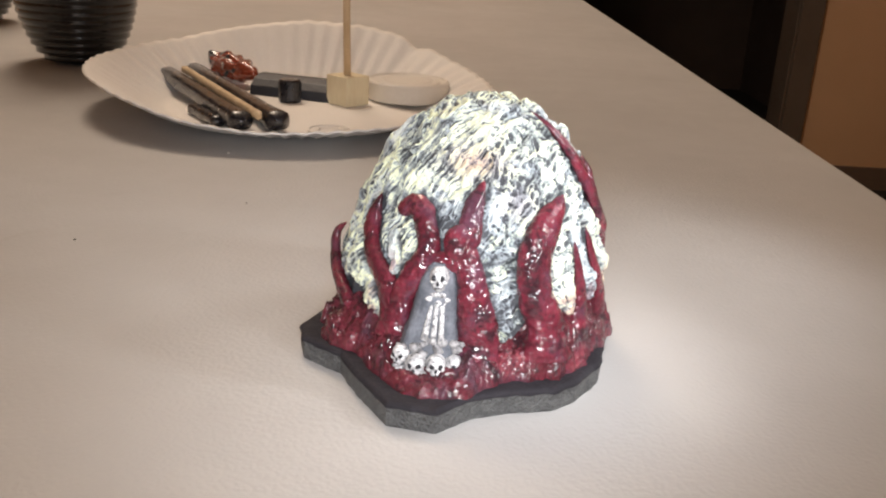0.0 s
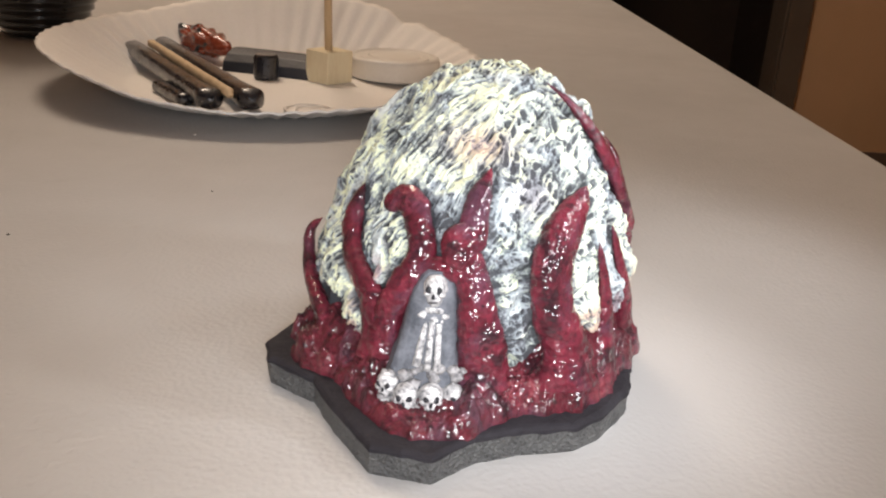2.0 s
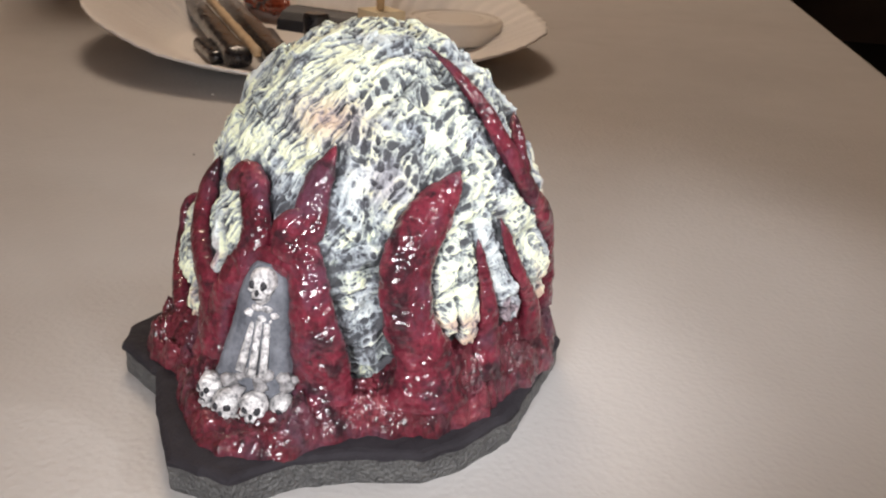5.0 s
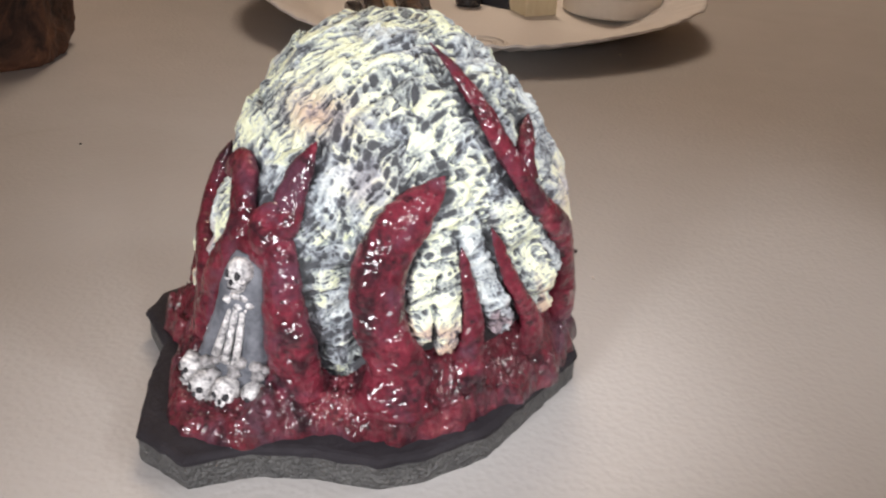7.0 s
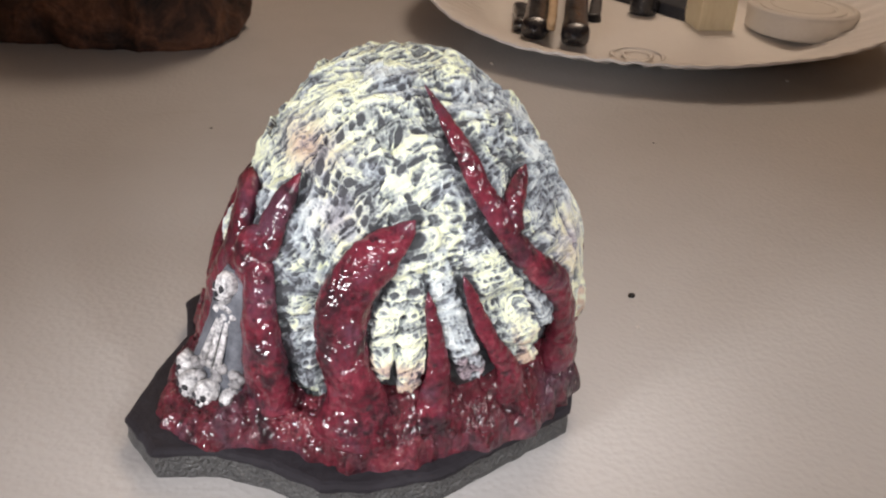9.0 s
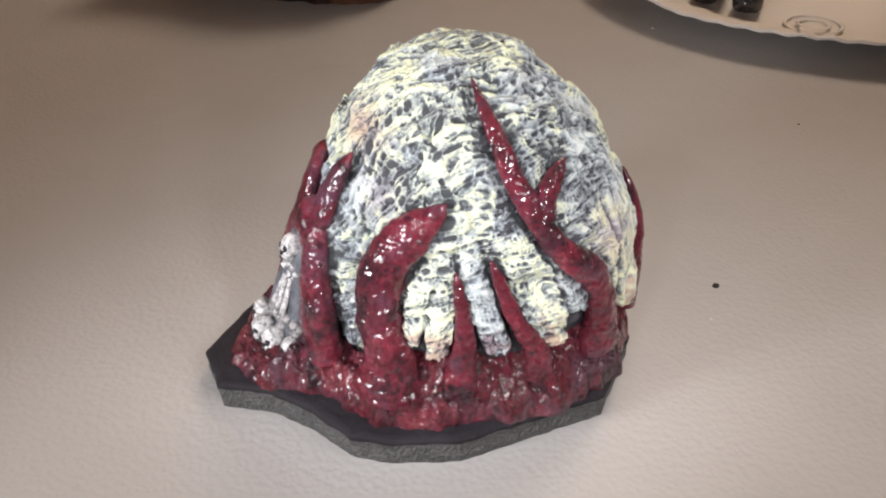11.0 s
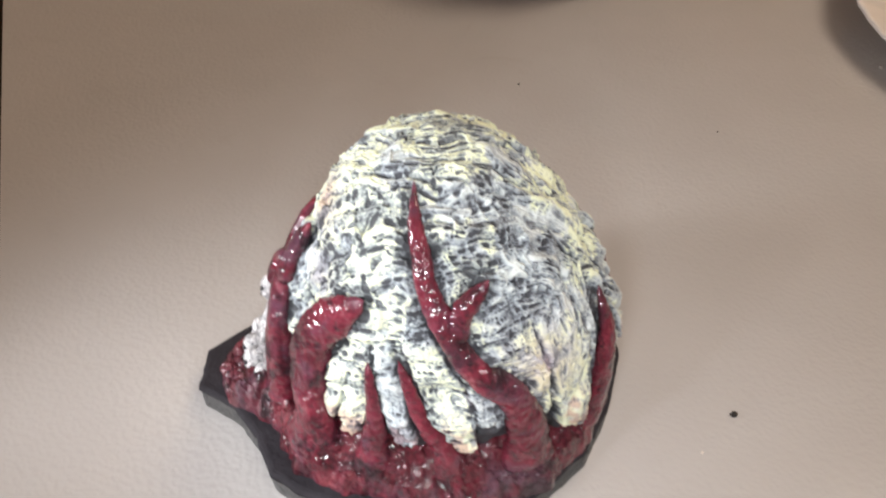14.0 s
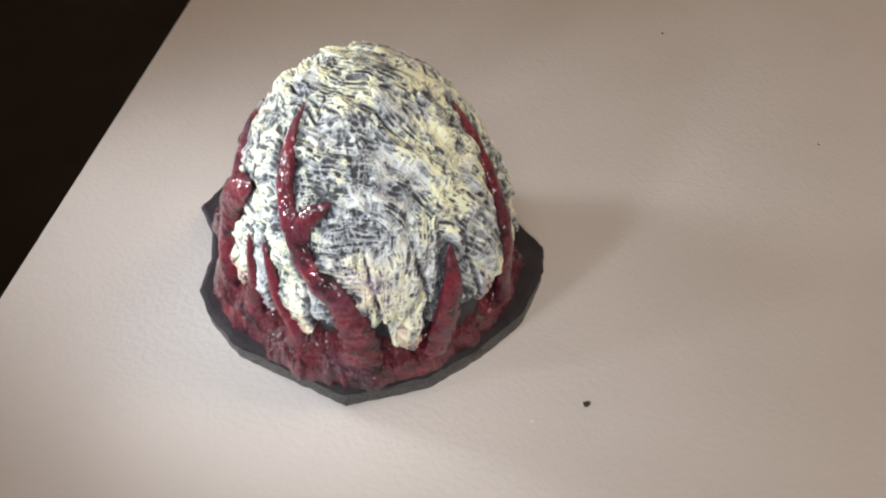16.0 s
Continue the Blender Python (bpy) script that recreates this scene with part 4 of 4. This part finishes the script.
def build_plate():
    cols, flat = 720, 70.0
    az = np.linspace(0, 360, cols, endpoint=False)
    a = np.radians(az)
    prof = [(0.0, 0.0), (0.35, 0.0), (0.62, 0.0)] + [(0.64 + 0.36 * k / 14, k / 14) for k in range(15)]
    rows = []
    for lift, order in ((1.6, prof), (0.7, prof[::-1])):
        for f, s in order:
            flute = (0.62 + 0.2 * np.sin(a * 5 + 1.0)) * np.sin(a * 62 + 0.6 * np.sin(a * 4)) * smooth_float(0.05, 0.35, s) * (1 - 0.6 * smooth_float(0.85, 1.0, s))
            r = rim_reach(az) * f + (0.22 * np.sin(a * 62) * s if s > 0.9 else 0 * a)
            z = lift + (rim_height(az) - 1.6) * (0.75 * s**1.15 + 0.25 * smooth_float(0, 1, s)) + flute + 0.25 * np.sin(a * 3) * f * f * 0.5
            z = np.maximum(z, lift - 0.6) + 1.9 * (1 - smooth_float(0.38, 0.62, f))
            rows.append(np.stack([PLATE[0] + r * np.cos(a), PLATE[1] + r * np.sin(a), z], -1))
    ob = grid_mesh("paper_plate", np.array(rows) * MM, len(rows), cols, PAPER)
    tagged(ob, "white uncoated paper plate with a fluted, bent-up rim", "plate")


def rounded_bar(bm, a, b, wide, tall, bulge=0.0, seed=0, mat=0, sides=16):
    """A bar with rounded ends and slightly uneven sides between two points."""
    a, b = np.array(a, float), np.array(b, float)
    along = (b - a) / np.linalg.norm(b - a)
    across = np.cross(along, (0, 0, 1))
    across /= np.linalg.norm(across)
    up = np.cross(across, along)
    length, rings = np.linalg.norm(b - a), []
    steps = 40
    for k in range(steps + 1):
        t = k / steps
        end = min(t, 1 - t) * length
        cap = math.sqrt(max(0.02, 1 - max(0.0, 1 - end / (0.5 * wide)) ** 2))
        swell = 1 + bulge * max(0, (t - 0.82) / 0.18)
        ring = []
        for j in range(sides):
            g = 2 * math.pi * j / sides
            c, s = math.cos(g), math.sin(g)
            c, s = math.copysign(abs(c) ** 0.7, c), math.copysign(abs(s) ** 0.7, s)
            q = a + along * (t * length) + (across * c * wide / 2 + up * s * tall / 2) * cap * swell
            q = q + up * 0.35 * noise.noise((q[0] * 0.16 + seed, q[1] * 0.16, g)) + across * 0.35 * noise.noise((q[0] * 0.2, q[1] * 0.2 + seed, g))
            ring.append(bm.verts.new(tuple(q * MM)))
        rings.append(ring)
    for r0, r1 in zip(rings, rings[1:]):
        for j in range(sides):
            f = bm.faces.new((r0[j], r0[(j + 1) % sides], r1[(j + 1) % sides], r1[j]))
            f.material_index, f.smooth = mat, True
    bm.faces.new(list(reversed(rings[0]))).material_index = mat
    bm.faces.new(rings[-1]).material_index = mat


def build_sticks():
    for a, b, wide, tall, seed, words in (((-142, 491, 8.6), (-78, 387, 7.4), 9.0, 7.0, 3, "black-painted glossy stick with a swollen end on the plate"), ((-132, 506, 8.8), (-63, 391, 7.2), 9.0, 7.4, 8, "long black-painted stick with a swollen glossy end on the plate")):
        bm = bmesh.new()
        rounded_bar(bm, a, b, wide, tall, 0.2, seed)
        tagged(part("painted_stick", bm, BLACK_GLOSS, smooth=True), words, "stick", "painted sticks")
    bm = bmesh.new()
    rounded_bar(bm, (-130, 483, 12.4), (-70.5, 386, 10.4), 3.4, 3.4, 0.0, 5)
    tagged(part("wooden_stick", bm, WOOD, smooth=True), "bare tan wooden stick wedged between black sticks", "stick")
    bm = bmesh.new()
    rounded_bar(bm, (-110, 425, 4.2), (-91, 398, 4.2), 6.5, 5.0, 0.1, 12)
    tagged(part("paint_stub", bm, BLACK_GLOSS, smooth=True), "short black paint-covered stub on the plate", "stick")
    bm = bmesh.new()
    rounded_bar(bm, (-92, 456, 4.5), (-77, 428, 4.0), 5.0, 5.0, 0.3, 17)
    tagged(part("thin_stick", bm, CHARCOAL, smooth=True), "thin dark brown stick lying on the plate", "stick")


def build_red_piece():
    """One knobbly piece, red with black-painted knobs."""
    bm = bmesh.new()
    made = bmesh.ops.create_icosphere(bm, subdivisions=5, radius=1.0)
    run = Vector((42, -48, 0)).normalized()
    side = Vector((run.y, -run.x, 0))
    for v in made["verts"]:
        d = v.co.copy()
        knob = 1 + 0.30 * noise.noise(Vector((d.x * 5.0, d.y * 1.8, d.z * 1.8))) + 0.12 * noise.noise(d * 6.0)
        q = run * (d.x * 31) + (side * (d.y * 7.4) + Vector((0, 0, d.z * 6.6))) * knob
        v.co = (Vector((-113, 508, 11.0)) + q) * MM
    for f in bm.faces:
        spot = f.calc_center_median() / MM
        f.material_index = 1 if noise.noise(spot * 0.14) - 0.02 * (spot - Vector((-113, 508, 11.0))).dot(run) > 0.18 else 0
    tagged(part("red_piece", bm, (RED_GLOSS, BLACK_GLOSS), smooth=True), "knobbly glossy red and black painted piece on the plate", "model part")


def build_black_profile():
    """A dark half-pipe with a round peg, lying across the plate."""
    thing = new("channel_piece")
    thing.location = mm(-68, 474, 3.4)
    thing.rotation_euler = (0, 0, math.radians(-15))
    bm = bmesh.new()
    prof = [(-11, 0), (-10, 4.6), (-6, 7.8), (0, 9.4), (6, 9.0), (10, 6.6), (12, 2.6), (11, 0), (9, 0), (9.6, 2.4), (8, 5.2), (5, 7.2), (0, 7.6), (-5, 6.4), (-8, 4), (-9, 0)]
    left = [bm.verts.new((-23 * MM, y * MM, z * MM)) for y, z in prof]
    right = [bm.verts.new((23 * MM, y * MM, z * MM)) for y, z in prof]
    n = len(prof)
    for k in range(n):
        bm.faces.new((left[k], left[(k + 1) % n], right[(k + 1) % n], right[k]))
    bm.faces.new(left)
    bm.faces.new(list(reversed(right)))
    bmesh.ops.recalc_face_normals(bm, faces=bm.faces[:])
    bmesh.ops.bevel(bm, geom=bm.edges[:], offset=0.0004, segments=1, affect="EDGES")
    part("channel", bm, CHARCOAL, thing)
    bm = bmesh.new()
    lathe(bm, [(5.2 * MM, 0), (5.6 * MM, 1 * MM), (5.6 * MM, 10 * MM), (4.8 * MM, 11 * MM)], 28, (2 * MM, -17 * MM, 0))
    part("peg", bm, BLACK_GLOSS, thing)
    tagged(thing, "dark charcoal painted channel piece with a round peg on the plate", "model part")


def build_skewer():
    thing = new("skewer_stand")
    thing.location = mm(-42.5, 460, 3.45)
    bm = bmesh.new()
    box(bm, -7.4 * MM, 7.4 * MM, -7.4 * MM, 7.4 * MM, 0, 14.2 * MM, 0.5 * MM)
    block = part("block", bm, RAW_WOOD, thing, "pale balsa wood cube")
    block.rotation_euler = (0, 0, math.radians(48))
    bm = bmesh.new()
    lathe(bm, [(1.75 * MM, 12 * MM), (1.7 * MM, 60 * MM), (1.75 * MM, 130 * MM), (1.6 * MM, 175 * MM), (0.3 * MM, 184 * MM)], 14)
    skewer = part("skewer", bm, WOOD, thing, "thin bamboo skewer", True)
    skewer.rotation_euler = (math.radians(1.0), math.radians(-1.5), 0)
    tagged(thing, "pale wooden cube with an upright bamboo skewer, on the plate", "skewer")


def build_disc():
    thing = new("round_lid")
    thing.location = mm(-14, 483, 3.4)
    bm = bmesh.new()
    lathe(bm, [(r * MM, z * MM) for r, z in ((20.0, 0), (21.0, 0.8), (21.5, 8.5), (21.2, 9.4), (20.4, 10.0), (19.6, 10.1), (18.8, 9.3), (17.0, 9.0))], 72)
    part("rim", bm, WAX, thing)
    bm = bmesh.new()
    lathe(bm, [(r * MM, z * MM) for r, z in ((16.8, 8.6), (16.6, 9.5), (13.0, 9.7), (12.4, 9.2), (11.8, 9.7), (3.0, 9.8))], 72)
    part("top", bm, WAX, thing)
    tagged(thing, "round ivory plastic lid with a raised ring, on the plate", "lid")


def build_logo_ring():
    bm = bmesh.new()
    n = 60
    for r0, r1 in ((8.6, 10.0), (4.6, 5.8)):
        prof = ((r0, 0.0), (r0 + 0.35, 0.14), (r1 - 0.35, 0.14), (r1, 0.0))
        rings = [[bm.verts.new((r * MM * math.cos(2 * math.pi * k / n), r * MM * math.sin(2 * math.pi * k / n), z * MM)) for k in range(n)] for r, z in prof]
        for a, b in zip(rings, rings[1:] + rings[:1]):
            for k in range(n):
                bm.faces.new((a[k], b[k], b[(k + 1) % n], a[(k + 1) % n]))
    bmesh.ops.recalc_face_normals(bm, faces=bm.faces[:])
    ob = part("embossed_ring", bm, PAPER, smooth=True)
    ob.location = mm(-44, 404, 2.7)
    tagged(ob, "small ring mark embossed on the paper plate", "emboss")


build_plate()
build_sticks()
build_red_piece()
build_black_profile()
build_skewer()
build_disc()
build_logo_ring()


# ---- behind the plate and beside the miniature ----
def build_bottle(x, y, r, words):
    prof = [(0.34, 0.0), (0.42, 0.8)]
    z = 2.0
    while z < 122:
        k = 0.40 + 0.60 * math.sqrt(max(0.0, 1 - (1 - min(1.0, z / 62.0)) ** 2))
        prof += [(k, z), (k + 0.0022, z + 1.2), (k + 0.0004, z + 2.6), (k - 0.0016, z + 3.4)]
        z += 4.4
    prof += [(0.99, z + 6), (0.80, z + 34), (0.45, z + 58), (0.34, z + 70), (0.34, z + 92)]
    bm = bmesh.new()
    lathe(bm, [(k * r * MM, h * MM) for k, h in prof], 72)
    thing = new("bottle")
    thing.location = mm(x, y)
    part("bottle_body", bm, BOTTLE, thing, smooth=True)
    bm = bmesh.new()
    lathe(bm, [(0.40 * r * MM, (z + 88) * MM), (0.42 * r * MM, (z + 90) * MM), (0.42 * r * MM, (z + 104) * MM), (0.38 * r * MM, (z + 106) * MM)], 40)
    part("cap", bm, BLACK_GLOSS, thing)
    tagged(thing, words, "bottle")


def build_rock(name, outline, height, words, seed):
    """An upright rough block with broken sides and rounded foot."""
    flat = []
    for (xa, ya), (xb, yb) in zip(outline, outline[1:] + outline[:1]):
        n = max(3, int(math.hypot(xb - xa, yb - ya) / 2.0))
        flat += [(xa + (xb - xa) * k / n, ya + (yb - ya) * k / n, 0.0) for k in range(n)]
    flat = np.array(flat)
    mid = flat.mean(0)
    levels = np.concatenate([np.array([0.0, 1.0, 2.5, 4.5]), np.linspace(7, height, 30)])
    rows = []
    for z in levels:
        tuck = -2.6 * math.exp(-z / 1.6) - 3.0 * smooth_float(height - 8, height, z)
        q = flat + (0, 0, z)
        out = flat - mid
        out = out / np.linalg.norm(out, axis=1)[:, None]
        bumps = 2.0 * layered(q * 0.06, 4, seed) - 1.6 * smooth_step(0.25, 0.7, layered(q * (0.09, 0.09, 0.02), 2, seed + 30)) + 1.1 * np.abs(layered(q * 0.22, 3, seed + 5)) + 0.4 * layered(q * 0.7, 2, seed + 9)
        rows.append(q + out * (bumps + tuck)[:, None])
    for shrink in (0.8, 0.5, 0.2, 0.02):
        top = rows[len(levels) - 1]
        q = mid + (top - mid) * (shrink, shrink, 1)
        q[:, 2] = height + 1.5 * layered(q * 0.08, 3, seed + 20)
        rows.append(q)
    ob = grid_mesh(name, np.array(rows) * MM, len(rows), len(flat), ROCK)
    tagged(ob, words, "rock")


build_bottle(-213, 560, 36.5, "black glossy ribbed plastic bottle standing on the table")
build_bottle(-352, 712, 37.0, "second black plastic bottle farther back on the table")
build_rock("brown_block", [(-226, 246), (-168, 281), (-156, 304), (-171, 332), (-205, 352), (-262, 296)], 62.0, "rough dark brown rock-like block with rusty patches", 800)
build_rock("dark_block", [(-330, 150), (-301, 180), (-304, 212), (-345, 230), (-372, 190)], 55.0, "dark brown rough block farther along the table", 850)


# ---- crumbs on the table ----
def build_crumb(x, y, r, mat, words, seed):
    bm = bmesh.new()
    bmesh.ops.create_icosphere(bm, subdivisions=2, radius=r * MM)
    for v in bm.verts:
        v.co *= 1 + 0.5 * noise.noise(v.co / (r * MM) * 1.3 + Vector((seed, 0, 0)))
        v.co.z = max(v.co.z * 0.7, -0.3 * r * MM)
    ob = part("crumb", bm, mat, smooth=True)
    ob.location = mm(x, y, 0.3 * r)
    tagged(ob, words, "crumb", "crumbs")


build_crumb(35, 256, 0.7, CRUMB, "tiny black crumb on the grey tabletop", 1)
build_crumb(-98, 255, 0.36, CRUMB, "tiny black crumb on the grey tabletop", 5)
build_crumb(-58, 299, 0.28, CRUMB, "tiny black crumb on the grey tabletop", 9)
build_crumb(-1.8, 336.4, 0.3, CRUMB, "tiny black crumb on the grey tabletop", 13)
build_crumb(41.8, 246.4, 0.3, PALE_CRUMB, "tiny pale crumb beside a black crumb", 21)
build_crumb(4.5, 424, 0.6, PALE_CRUMB, "tiny pale crumb near the paper plate", 17)
build_crumb(-79, 362.7, 0.55, PALE_CRUMB, "tiny pale crumb near the paper plate", 25)
